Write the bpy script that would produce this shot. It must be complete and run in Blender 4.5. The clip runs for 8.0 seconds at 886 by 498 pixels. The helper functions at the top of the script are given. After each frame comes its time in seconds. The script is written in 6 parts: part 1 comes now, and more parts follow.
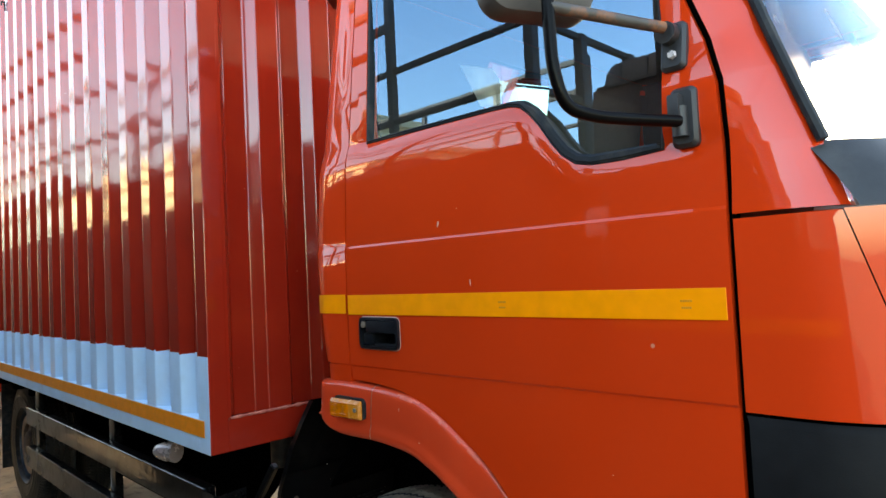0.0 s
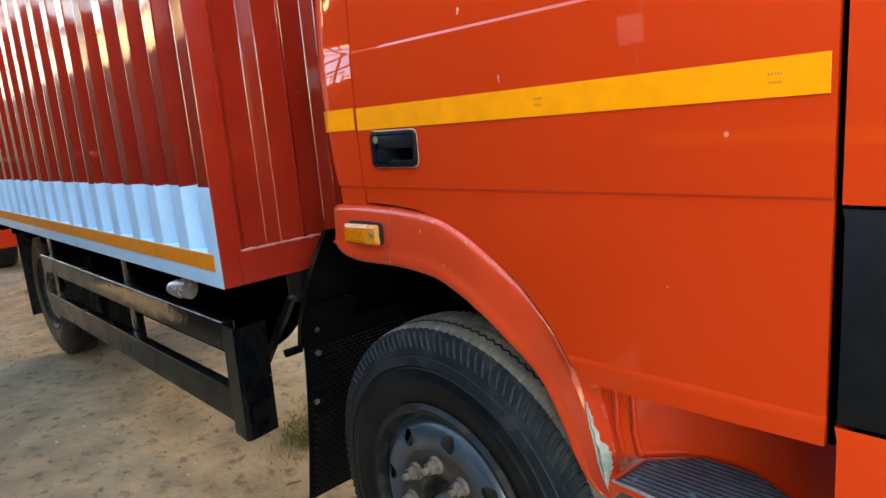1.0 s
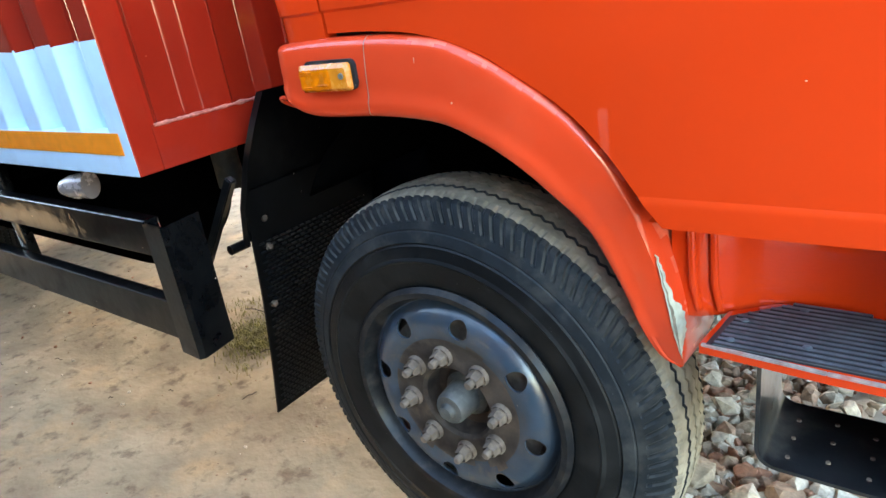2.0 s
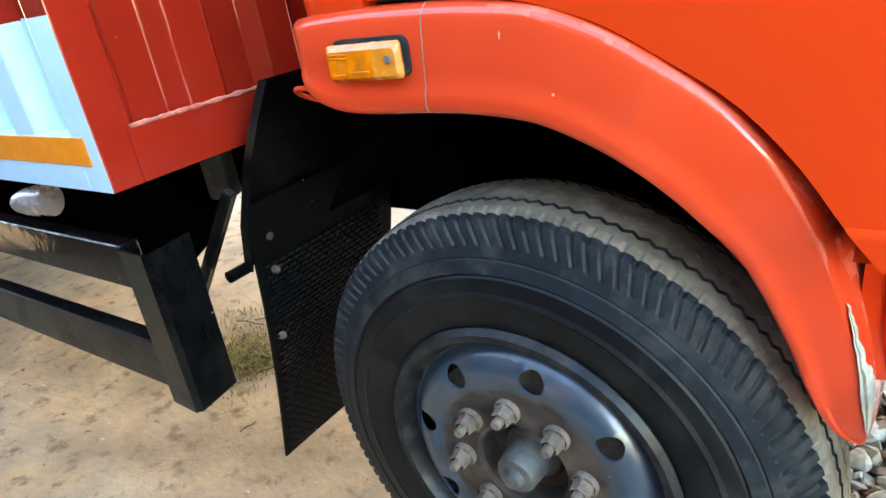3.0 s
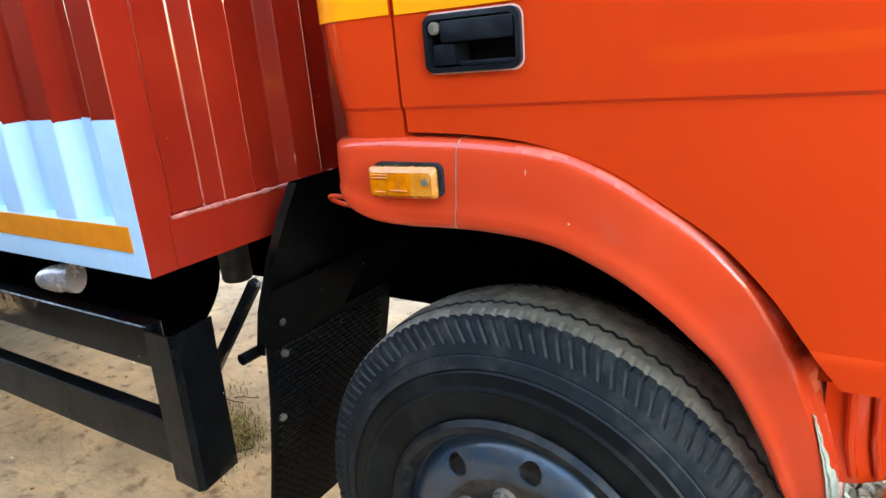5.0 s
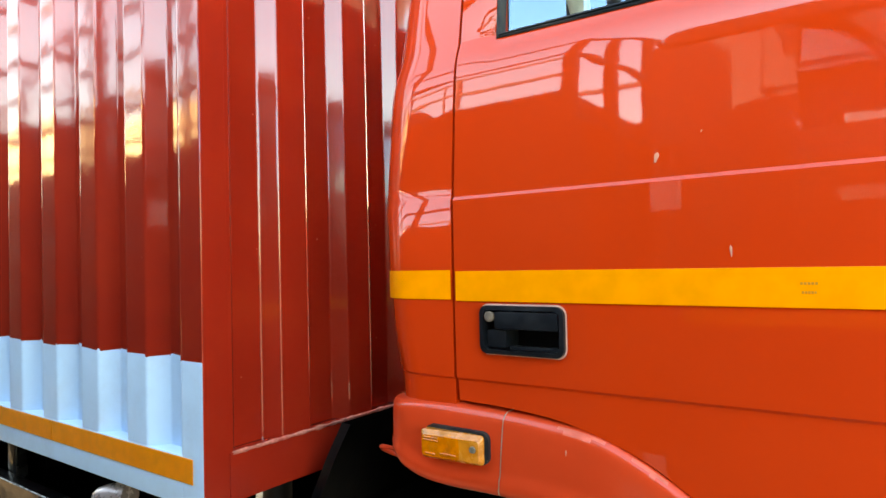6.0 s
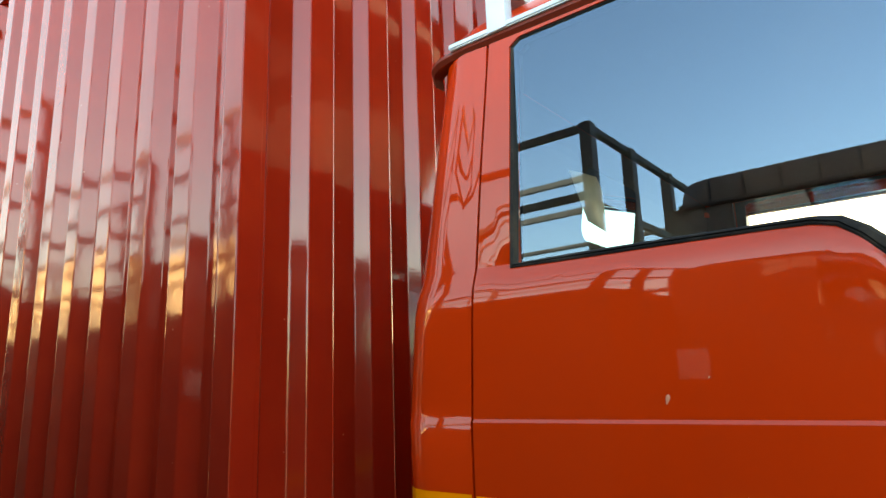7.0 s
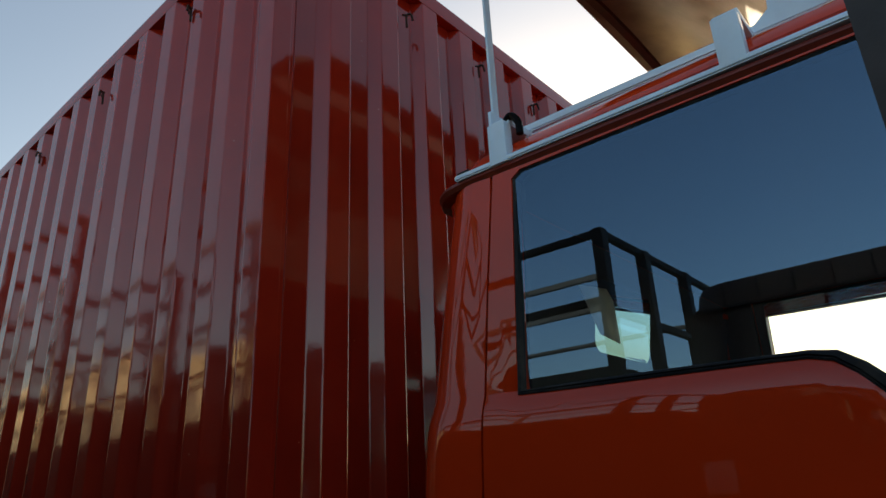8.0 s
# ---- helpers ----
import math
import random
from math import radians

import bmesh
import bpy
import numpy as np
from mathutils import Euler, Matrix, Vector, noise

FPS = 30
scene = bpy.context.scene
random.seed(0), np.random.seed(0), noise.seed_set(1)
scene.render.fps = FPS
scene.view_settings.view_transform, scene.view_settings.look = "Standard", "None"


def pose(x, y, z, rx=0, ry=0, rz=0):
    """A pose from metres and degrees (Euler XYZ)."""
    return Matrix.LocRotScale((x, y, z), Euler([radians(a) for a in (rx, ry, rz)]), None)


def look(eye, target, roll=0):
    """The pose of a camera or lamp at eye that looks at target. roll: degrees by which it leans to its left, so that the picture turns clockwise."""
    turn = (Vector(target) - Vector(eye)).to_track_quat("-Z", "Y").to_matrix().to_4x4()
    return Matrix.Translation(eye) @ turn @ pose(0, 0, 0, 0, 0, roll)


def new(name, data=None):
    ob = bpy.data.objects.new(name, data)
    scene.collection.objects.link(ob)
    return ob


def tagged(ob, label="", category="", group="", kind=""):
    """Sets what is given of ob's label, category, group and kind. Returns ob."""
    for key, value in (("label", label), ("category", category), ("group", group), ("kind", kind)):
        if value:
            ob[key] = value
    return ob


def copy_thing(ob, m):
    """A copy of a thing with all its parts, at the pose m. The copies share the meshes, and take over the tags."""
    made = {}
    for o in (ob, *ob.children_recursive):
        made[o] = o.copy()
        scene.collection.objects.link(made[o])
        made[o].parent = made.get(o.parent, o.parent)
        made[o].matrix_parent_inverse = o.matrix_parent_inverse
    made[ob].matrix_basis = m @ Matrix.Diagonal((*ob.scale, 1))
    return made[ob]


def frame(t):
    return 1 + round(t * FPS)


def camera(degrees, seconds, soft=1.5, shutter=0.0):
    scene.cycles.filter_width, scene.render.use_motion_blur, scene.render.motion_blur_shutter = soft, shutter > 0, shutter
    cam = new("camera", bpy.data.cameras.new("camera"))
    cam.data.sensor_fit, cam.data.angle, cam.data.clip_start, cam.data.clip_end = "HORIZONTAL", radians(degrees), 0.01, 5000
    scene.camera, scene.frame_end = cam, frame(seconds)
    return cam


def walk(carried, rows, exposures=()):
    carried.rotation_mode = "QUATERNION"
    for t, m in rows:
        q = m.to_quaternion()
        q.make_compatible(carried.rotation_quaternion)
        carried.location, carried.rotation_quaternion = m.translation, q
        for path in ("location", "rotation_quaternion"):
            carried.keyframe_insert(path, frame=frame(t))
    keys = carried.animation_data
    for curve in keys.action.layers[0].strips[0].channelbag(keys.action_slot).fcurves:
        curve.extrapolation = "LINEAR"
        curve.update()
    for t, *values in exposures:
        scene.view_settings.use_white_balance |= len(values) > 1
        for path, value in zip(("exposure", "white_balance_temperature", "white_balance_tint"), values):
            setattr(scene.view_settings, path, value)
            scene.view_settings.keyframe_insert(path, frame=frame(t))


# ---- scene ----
cam = camera(69.4, 8.0)
PATH = [
    (0, (1.862, -0.843, 1.546), (0.446, 0.566, 1.628), -2.8),
    (0.5, (1.805, -0.822, 1.494), (0.376, 0.568, 1.339), -3.7),
    (1, (1.718, -0.746, 1.461), (0.284, 0.592, 1.071), -4.8),
    (1.5, (1.576, -0.694, 1.411), (0.231, 0.627, 0.743), -8.0),
    (1.7, (1.494, -0.7, 1.365), (0.239, 0.685, 0.653), -8.4),
    (2.8, (1.117, -0.524, 1.318), (-0.012, 0.918, 0.515), -9.2),
    (3, (1.082, -0.517, 1.318), (-0.04, 0.929, 0.511), -9.3),
    (3.5, (1.065, -0.538, 1.342), (-0.046, 0.915, 0.533), -9.4),
    (4, (1.072, -0.567, 1.358), (-0.027, 0.897, 0.552), -9.3),
    (4.2, (1.073, -0.58, 1.368), (-0.017, 0.887, 0.557), -9.4),
    (5.3, (1.075, -0.673, 1.423), (0.01, 0.967, 1.003), -2.9),
    (5.5, (1.084, -0.701, 1.446), (-0.009, 0.947, 1.148), -1.8),
    (6, (1.118, -0.734, 1.522), (-0.056, 0.885, 1.563), -1.3),
    (6.5, (1.15, -0.744, 1.638), (-0.069, 0.817, 1.912), -2.0),
    (7, (1.181, -0.77, 1.688), (-0.037, 0.758, 2.112), -2.0),
    (7.5, (1.217, -0.778, 1.715), (-0.002, 0.68, 2.338), -2.3),
    (8, (1.241, -0.791, 1.742), (0.026, 0.635, 2.441), -2.7),
]
EXPOSURES = [(0, 3.42, 7500, 10), (0.5, 3.78, 7600, 10), (1, 4.0, 7350, 10), (1.5, 4.36, 6800, 10), (2.8, 4.92, 6900, 10), (3, 4.92, 6900, 10), (3.5, 4.70, 7000, 10), (4.2, 4.72, 7050, 10),
             (5.5, 4.55, 7500, 10), (6, 4.2, 8700, 10), (6.5, 3.48, 9900, 10), (7, 3.1, 10000, 10), (7.5, 2.0, 9000, 10), (8, 0.65, 7400, 10)]
walk(cam, [(t, look(eye, target, roll)) for t, eye, target, roll in PATH], EXPOSURES)

# ---- sky and sun ----
SUN_DIR = Vector((-0.41, 0.88, 0.235)).normalized()
SUN_EL = math.asin(SUN_DIR.z)
SUN_ROT = math.atan2(SUN_DIR.x, SUN_DIR.y)
world = bpy.data.worlds.new("sky")
scene.world = world
world.use_nodes = True
wn = world.node_tree.nodes
sky = wn.new("ShaderNodeTexSky")
sky.sky_type = "NISHITA"
sky.sun_disc = False
sky.sun_elevation = SUN_EL
sky.sun_rotation = SUN_ROT
sky.air_density = 1.0
sky.dust_density = 1.5
sky.ozone_density = 1.0
world.node_tree.links.new(sky.outputs["Color"], wn["Background"].inputs["Color"])
wn["Background"].inputs["Strength"].default_value = 0.15
sun_data = bpy.data.lights.new("sun", "SUN")
sun_data.energy = 4.0
sun_data.angle = radians(0.5)
sun_data.color = (1.0, 0.86, 0.68)
sun = new("sun", sun_data)
sun.matrix_world = look(SUN_DIR * 50, (0, 0, 0))


# ---- materials ----
def material(name, color, rough=0.5, metal=0.0, coat=0.0, vary=0.12, grain=40.0, bump=0.0, bump_scale=200.0,
             stain=None, stain_amount=0.0, stain_scale=6.0, coat_rough=0.03, spec=0.4, coat_ior=1.7, specks=None, speck_scale=28.0, speck_share=0.08):
    m = bpy.data.materials.new(name)
    m.use_nodes = True
    nt = m.node_tree
    b = nt.nodes["Principled BSDF"]
    b.inputs["Roughness"].default_value = rough
    b.inputs["Metallic"].default_value = metal
    b.inputs["Coat Weight"].default_value = coat
    b.inputs["Coat Roughness"].default_value = coat_rough
    b.inputs["Coat IOR"].default_value = coat_ior
    b.inputs["Specular IOR Level"].default_value = spec
    geo = nt.nodes.new("ShaderNodeNewGeometry")
    n1 = nt.nodes.new("ShaderNodeTexNoise")
    n1.inputs["Scale"].default_value = grain
    n1.inputs["Detail"].default_value = 6
    n2 = nt.nodes.new("ShaderNodeTexNoise")
    n2.inputs["Scale"].default_value = stain_scale
    n2.inputs["Detail"].default_value = 8
    n2.inputs["Roughness"].default_value = 0.65
    for n in (n1, n2):
        nt.links.new(geo.outputs["Position"], n.inputs["Vector"])
    ramp = nt.nodes.new("ShaderNodeMapRange")
    ramp.inputs["From Min"].default_value = 0.3
    ramp.inputs["From Max"].default_value = 0.7
    ramp.inputs["To Min"].default_value = 1 - vary
    ramp.inputs["To Max"].default_value = 1 + vary
    nt.links.new(n1.outputs["Fac"], ramp.inputs["Value"])
    mul = nt.nodes.new("ShaderNodeMix")
    mul.data_type = "RGBA"
    mul.blend_type = "MULTIPLY"
    mul.inputs["Factor"].default_value = 1.0
    mul.inputs["A"].default_value = (*color, 1)
    nt.links.new(ramp.outputs["Result"], mul.inputs["B"])
    out = mul.outputs["Result"]
    if stain:
        fac = nt.nodes.new("ShaderNodeMapRange")
        fac.inputs["From Min"].default_value = 0.48
        fac.inputs["From Max"].default_value = 0.72
        fac.inputs["To Max"].default_value = stain_amount
        nt.links.new(n2.outputs["Fac"], fac.inputs["Value"])
        mix = nt.nodes.new("ShaderNodeMix")
        mix.data_type = "RGBA"
        nt.links.new(fac.outputs["Result"], mix.inputs["Factor"])
        nt.links.new(out, mix.inputs["A"])
        mix.inputs["B"].default_value = (*stain, 1)
        out = mix.outputs["Result"]
        rr = nt.nodes.new("ShaderNodeMapRange")
        rr.inputs["To Min"].default_value = rough
        rr.inputs["To Max"].default_value = min(1, rough + 0.4)
        nt.links.new(fac.outputs["Result"], rr.inputs["Value"])
        nt.links.new(rr.outputs["Result"], b.inputs["Roughness"])
    if specks:
        # small spots, each of its own size: chips, dust, and glints painted as colour
        warp = nt.nodes.new("ShaderNodeVectorMath")
        warp.operation = "MULTIPLY_ADD"
        warp.inputs[1].default_value = (0.02, 0.02, 0.02)
        nt.links.new(n1.outputs["Color"], warp.inputs[0])
        nt.links.new(geo.outputs["Position"], warp.inputs[2])
        cell = nt.nodes.new("ShaderNodeTexVoronoi")
        cell.inputs["Scale"].default_value = speck_scale
        nt.links.new(warp.outputs["Vector"], cell.inputs["Vector"])
        split = nt.nodes.new("ShaderNodeSeparateColor")
        nt.links.new(cell.outputs["Color"], split.inputs["Color"])
        size = nt.nodes.new("ShaderNodeMapRange")
        size.inputs["From Min"].default_value = 1.0 - speck_share
        size.inputs["From Max"].default_value = 1.0
        size.inputs["To Max"].default_value = 0.09
        nt.links.new(split.outputs["Red"], size.inputs["Value"])
        less = nt.nodes.new("ShaderNodeMath")
        less.operation = "LESS_THAN"
        nt.links.new(cell.outputs["Distance"], less.inputs[0])
        nt.links.new(size.outputs["Result"], less.inputs[1])
        dot = nt.nodes.new("ShaderNodeMix")
        dot.data_type = "RGBA"
        nt.links.new(less.outputs["Value"], dot.inputs["Factor"])
        nt.links.new(out, dot.inputs["A"])
        dot.inputs["B"].default_value = (*specks, 1)
        out = dot.outputs["Result"]
    nt.links.new(out, b.inputs["Base Color"])
    if bump:
        n3 = nt.nodes.new("ShaderNodeTexNoise")
        n3.inputs["Scale"].default_value = bump_scale
        n3.inputs["Detail"].default_value = 3
        nt.links.new(geo.outputs["Position"], n3.inputs["Vector"])
        bp = nt.nodes.new("ShaderNodeBump")
        bp.inputs["Strength"].default_value = 1.0
        bp.inputs["Distance"].default_value = bump
        nt.links.new(n3.outputs["Fac"], bp.inputs["Height"])
        nt.links.new(bp.outputs["Normal"], b.inputs["Normal"])
        nt.links.new(bp.outputs["Normal"], b.inputs["Coat Normal"])
    return m


def glass(name, tint=(0.75, 0.85, 0.85), ior=2.6, dust_least=0.001, dust_most=0.014):
    m = bpy.data.materials.new(name)
    m.use_nodes = True
    nt = m.node_tree
    nt.nodes.remove(nt.nodes["Principled BSDF"])
    tr = nt.nodes.new("ShaderNodeBsdfTransparent")
    tr.inputs["Color"].default_value = (*tint, 1)
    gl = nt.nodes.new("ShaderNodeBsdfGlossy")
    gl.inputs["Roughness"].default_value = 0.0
    # deep blue of the mirrored sky is put into the gloss colour
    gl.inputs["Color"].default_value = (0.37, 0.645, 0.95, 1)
    fr = nt.nodes.new("ShaderNodeFresnel")
    fr.inputs["IOR"].default_value = ior
    mx = nt.nodes.new("ShaderNodeMixShader")
    nt.links.new(fr.outputs["Fac"], mx.inputs["Fac"])
    nt.links.new(tr.outputs["BSDF"], mx.inputs[1])
    nt.links.new(gl.outputs["BSDF"], mx.inputs[2])
    dust = nt.nodes.new("ShaderNodeBsdfTranslucent")
    dust.inputs["Color"].default_value = (0.8, 0.78, 0.72, 1)
    geo = nt.nodes.new("ShaderNodeNewGeometry")
    stretch = nt.nodes.new("ShaderNodeVectorMath")
    stretch.operation = "MULTIPLY"
    stretch.inputs[1].default_value = (14, 14, 3)
    n = nt.nodes.new("ShaderNodeTexNoise")
    n.inputs["Scale"].default_value = 1.0
    n.inputs["Detail"].default_value = 6
    amount = nt.nodes.new("ShaderNodeMapRange")
    amount.inputs["From Min"].default_value = 0.4
    amount.inputs["From Max"].default_value = 0.75
    amount.inputs["To Min"].default_value = dust_least
    amount.inputs["To Max"].default_value = dust_most
    dusty = nt.nodes.new("ShaderNodeMixShader")
    nt.links.new(geo.outputs["Position"], stretch.inputs[0])
    nt.links.new(stretch.outputs["Vector"], n.inputs["Vector"])
    nt.links.new(n.outputs["Fac"], amount.inputs["Value"])
    nt.links.new(amount.outputs["Result"], dusty.inputs["Fac"])
    nt.links.new(mx.outputs["Shader"], dusty.inputs[1])
    nt.links.new(dust.outputs["BSDF"], dusty.inputs[2])
    nt.links.new(dusty.outputs["Shader"], nt.nodes["Material Output"].inputs["Surface"])
    return m


CAB = material("cab_paint", (0.55, 0.036, 0.0055), 0.42, coat=1.0, spec=0.0, coat_ior=1.56, vary=0.05, grain=3, bump=0.00005, bump_scale=26,
               stain=(0.53, 0.042, 0.008), stain_amount=0.3, stain_scale=3, specks=(0.55, 0.18, 0.11), speck_scale=20, speck_share=0.014)
FENDER = material("fender_paint", (0.60, 0.048, 0.013), 0.5, coat=1.0, spec=0.05, coat_ior=1.5, coat_rough=0.11, vary=0.06, grain=5, bump=0.0001, bump_scale=60,
                  stain=(0.54, 0.075, 0.028), stain_amount=0.3, stain_scale=5, specks=(0.62, 0.30, 0.2), speck_scale=30, speck_share=0.12)
RUBBED = material("rubbed_fender_paint", (0.58, 0.095, 0.050), 0.55, coat=0.3, spec=0.2, vary=0.3, grain=30, stain=(0.60, 0.05, 0.016), stain_amount=0.9, stain_scale=24)
BOX = material("box_paint", (0.295, 0.017, 0.0075), 0.4, coat=1.0, spec=0.0, coat_ior=1.68, coat_rough=0.08, vary=0.10, grain=4, bump=0.0005, bump_scale=12,
               stain=(0.33, 0.03, 0.008), stain_amount=0.3, stain_scale=4, specks=(0.45, 0.12, 0.08), speck_scale=34, speck_share=0.12)
PALE = material("pale_blue_paint", (0.54, 0.76, 0.96), 0.4, coat=0.4, coat_rough=0.1, vary=0.06, grain=5, bump=0.0003, bump_scale=30,
                stain=(0.42, 0.5, 0.58), stain_amount=0.35, stain_scale=7)
TAPE = material("reflective_tape", (0.90, 0.275, 0.003), 0.35, coat=0.3, spec=0.2, coat_ior=1.5, vary=0.06, grain=30,
                stain=(0.85, 0.23, 0.003), stain_amount=0.3, stain_scale=9)
def cells(m, scale, dark):
    """Rows of small darker cells, worn off in places."""
    nt = m.node_tree
    b = nt.nodes["Principled BSDF"]
    src = b.inputs["Base Color"].links[0].from_socket
    geo = nt.nodes.new("ShaderNodeNewGeometry")
    cell = nt.nodes.new("ShaderNodeTexVoronoi")
    cell.inputs["Scale"].default_value = scale
    cell.inputs["Randomness"].default_value = 0.0
    turn = nt.nodes.new("ShaderNodeMapping")
    turn.inputs["Rotation"].default_value = (0, radians(45), 0)
    wear = nt.nodes.new("ShaderNodeTexNoise")
    wear.inputs["Scale"].default_value = 7.0
    low = nt.nodes.new("ShaderNodeMapRange")
    low.inputs["From Min"].default_value = 0.20
    low.inputs["From Max"].default_value = 0.32
    low.inputs["To Min"].default_value = 1.0
    low.inputs["To Max"].default_value = 0.0
    some = nt.nodes.new("ShaderNodeMapRange")
    some.inputs["From Min"].default_value = 0.42
    some.inputs["From Max"].default_value = 0.58
    some.inputs["To Max"].default_value = 0.6
    both = nt.nodes.new("ShaderNodeMath")
    both.operation = "MULTIPLY"
    mix = nt.nodes.new("ShaderNodeMix")
    mix.data_type = "RGBA"
    mix.inputs["B"].default_value = (*dark, 1)
    nt.links.new(geo.outputs["Position"], turn.inputs["Vector"])
    nt.links.new(turn.outputs["Vector"], cell.inputs["Vector"])
    nt.links.new(geo.outputs["Position"], wear.inputs["Vector"])
    nt.links.new(cell.outputs["Distance"], low.inputs["Value"])
    nt.links.new(wear.outputs["Fac"], some.inputs["Value"])
    nt.links.new(low.outputs["Result"], both.inputs[0])
    nt.links.new(some.outputs["Result"], both.inputs[1])
    nt.links.new(both.outputs["Value"], mix.inputs["Factor"])
    nt.links.new(src, mix.inputs["A"])
    nt.links.new(mix.outputs["Result"], b.inputs["Base Color"])


cells(TAPE, 190, (0.45, 0.15, 0.004))
TAPE_OLD = material("dull_tape", (0.90, 0.25, 0.003), 0.45, vary=0.08, grain=40, stain=(0.75, 0.18, 0.004), stain_amount=0.3, stain_scale=10)
# pale specks in these blacks: dust, and glints of the sky as colour
BLACK = material("black_paint", (0.0018, 0.0019, 0.0022), 0.4, coat=0.12, coat_ior=1.45, coat_rough=0.13, vary=0.3, grain=20, bump=0.0006, bump_scale=40,
                 stain=(0.012, 0.011, 0.010), stain_amount=0.4, stain_scale=9, spec=0.03, specks=(0.25, 0.22, 0.18), speck_scale=60, speck_share=0.16)
GUARD = material("guard_paint", (0.0020, 0.0022, 0.0027), 0.35, coat=0.6, coat_ior=1.5, coat_rough=0.05, vary=0.35, grain=12, bump=0.0012, bump_scale=22,
                 stain=(0.010, 0.009, 0.008), stain_amount=0.6, stain_scale=6, spec=0.06, specks=(0.34, 0.30, 0.25), speck_scale=34, speck_share=0.14)
DUSTY_BLACK = material("dusty_black_paint", (0.012, 0.0125, 0.0135), 0.4, coat=0.8, coat_ior=1.5, coat_rough=0.16, vary=0.35, grain=18, bump=0.0008, bump_scale=40,
                       stain=(0.12, 0.105, 0.085), stain_amount=0.6, stain_scale=9, spec=0.3, specks=(0.34, 0.30, 0.25), speck_scale=34, speck_share=0.12)
HANDLE = material("handle_plastic", (0.006, 0.0075, 0.010), 0.3, spec=0.3, vary=0.2, grain=30, stain=(0.03, 0.03, 0.03), stain_amount=0.3, stain_scale=30)
PLASTIC = material("black_plastic", (0.018, 0.019, 0.021), 0.42, vary=0.2, grain=30, bump=0.0002, bump_scale=500,
                   stain=(0.08, 0.08, 0.08), stain_amount=0.3, stain_scale=12)
BAND_PLASTIC = material("band_plastic", (0.0045, 0.0048, 0.0055), 0.6, spec=0.12, vary=0.25, grain=30, bump=0.0002, bump_scale=500, stain=(0.012, 0.012, 0.012), stain_amount=0.3, stain_scale=10)
RUBBER = material("rubber", (0.0098, 0.0126, 0.0155), 0.55, spec=0.2, specks=(0.16, 0.155, 0.14), speck_scale=75, speck_share=0.22, vary=0.25, grain=25, bump=0.0006, bump_scale=90,
                  stain=(0.085, 0.080, 0.070), stain_amount=0.5, stain_scale=16)
DARK_RUBBER = material("dark_rubber", (0.0042, 0.0047, 0.0054), 0.42, spec=0.2, specks=(0.13, 0.13, 0.12), speck_scale=80, speck_share=0.25, vary=0.35, grain=14, bump=0.0008, bump_scale=60,
                       stain=(0.026, 0.025, 0.023), stain_amount=0.6, stain_scale=9)
EDGE_RUBBER = material("dusty_lug_edge", (0.036, 0.038, 0.038), 0.8, spec=0.1, vary=0.4, grain=40)
TREAD = material("dusty_tread", (0.245, 0.208, 0.155), 0.9, spec=0.1, vary=0.35, grain=30, bump=0.001, bump_scale=80,
                 stain=(0.10, 0.092, 0.08), stain_amount=0.5, stain_scale=14)
RIM = material("rim_paint", (0.024, 0.040, 0.060), 0.4, coat=1.0, coat_ior=1.65, spec=0.15, coat_rough=0.24, vary=0.25, grain=14, bump=0.0006, bump_scale=40,
               stain=(0.08, 0.065, 0.052), stain_amount=0.5, stain_scale=13, specks=(0.3, 0.26, 0.2), speck_scale=50, speck_share=0.06)
HOOK = material("hook_rust", (0.035, 0.014, 0.009), 0.8, vary=0.4, grain=90)
AMBER = material("amber_lens", (0.62, 0.155, 0.002), 0.18, coat=0.6, vary=0.3, grain=40,
                 stain=(0.30, 0.065, 0.002), stain_amount=0.8, stain_scale=38)
MILKY = material("milky_lens", (0.56, 0.175, 0.012), 0.25, coat=0.6, coat_ior=1.5, vary=0.15, grain=40, stain=(0.60, 0.30, 0.08), stain_amount=0.25, stain_scale=30)
STEP = material("step_tread", (0.070, 0.082, 0.092), 0.55, spec=0.25, vary=0.35, grain=40, bump=0.0005, bump_scale=80,
                stain=(0.17, 0.19, 0.205), stain_amount=0.55, stain_scale=14, specks=(0.5, 0.48, 0.45), speck_scale=60, speck_share=0.1)
BROWN = material("rusty_brown_frame", (0.024, 0.012, 0.008), 0.6, vary=0.3, grain=20, bump=0.001, bump_scale=60,
                 stain=(0.075, 0.030, 0.014), stain_amount=0.5, stain_scale=6)
SAND = material("sand", (0.225, 0.178, 0.117), 0.95, vary=0.32, grain=3.2, bump=0.006, bump_scale=26,
                stain=(0.15, 0.112, 0.072), stain_amount=0.9, stain_scale=2.2, specks=(0.07, 0.055, 0.04), speck_scale=22, speck_share=0.18)


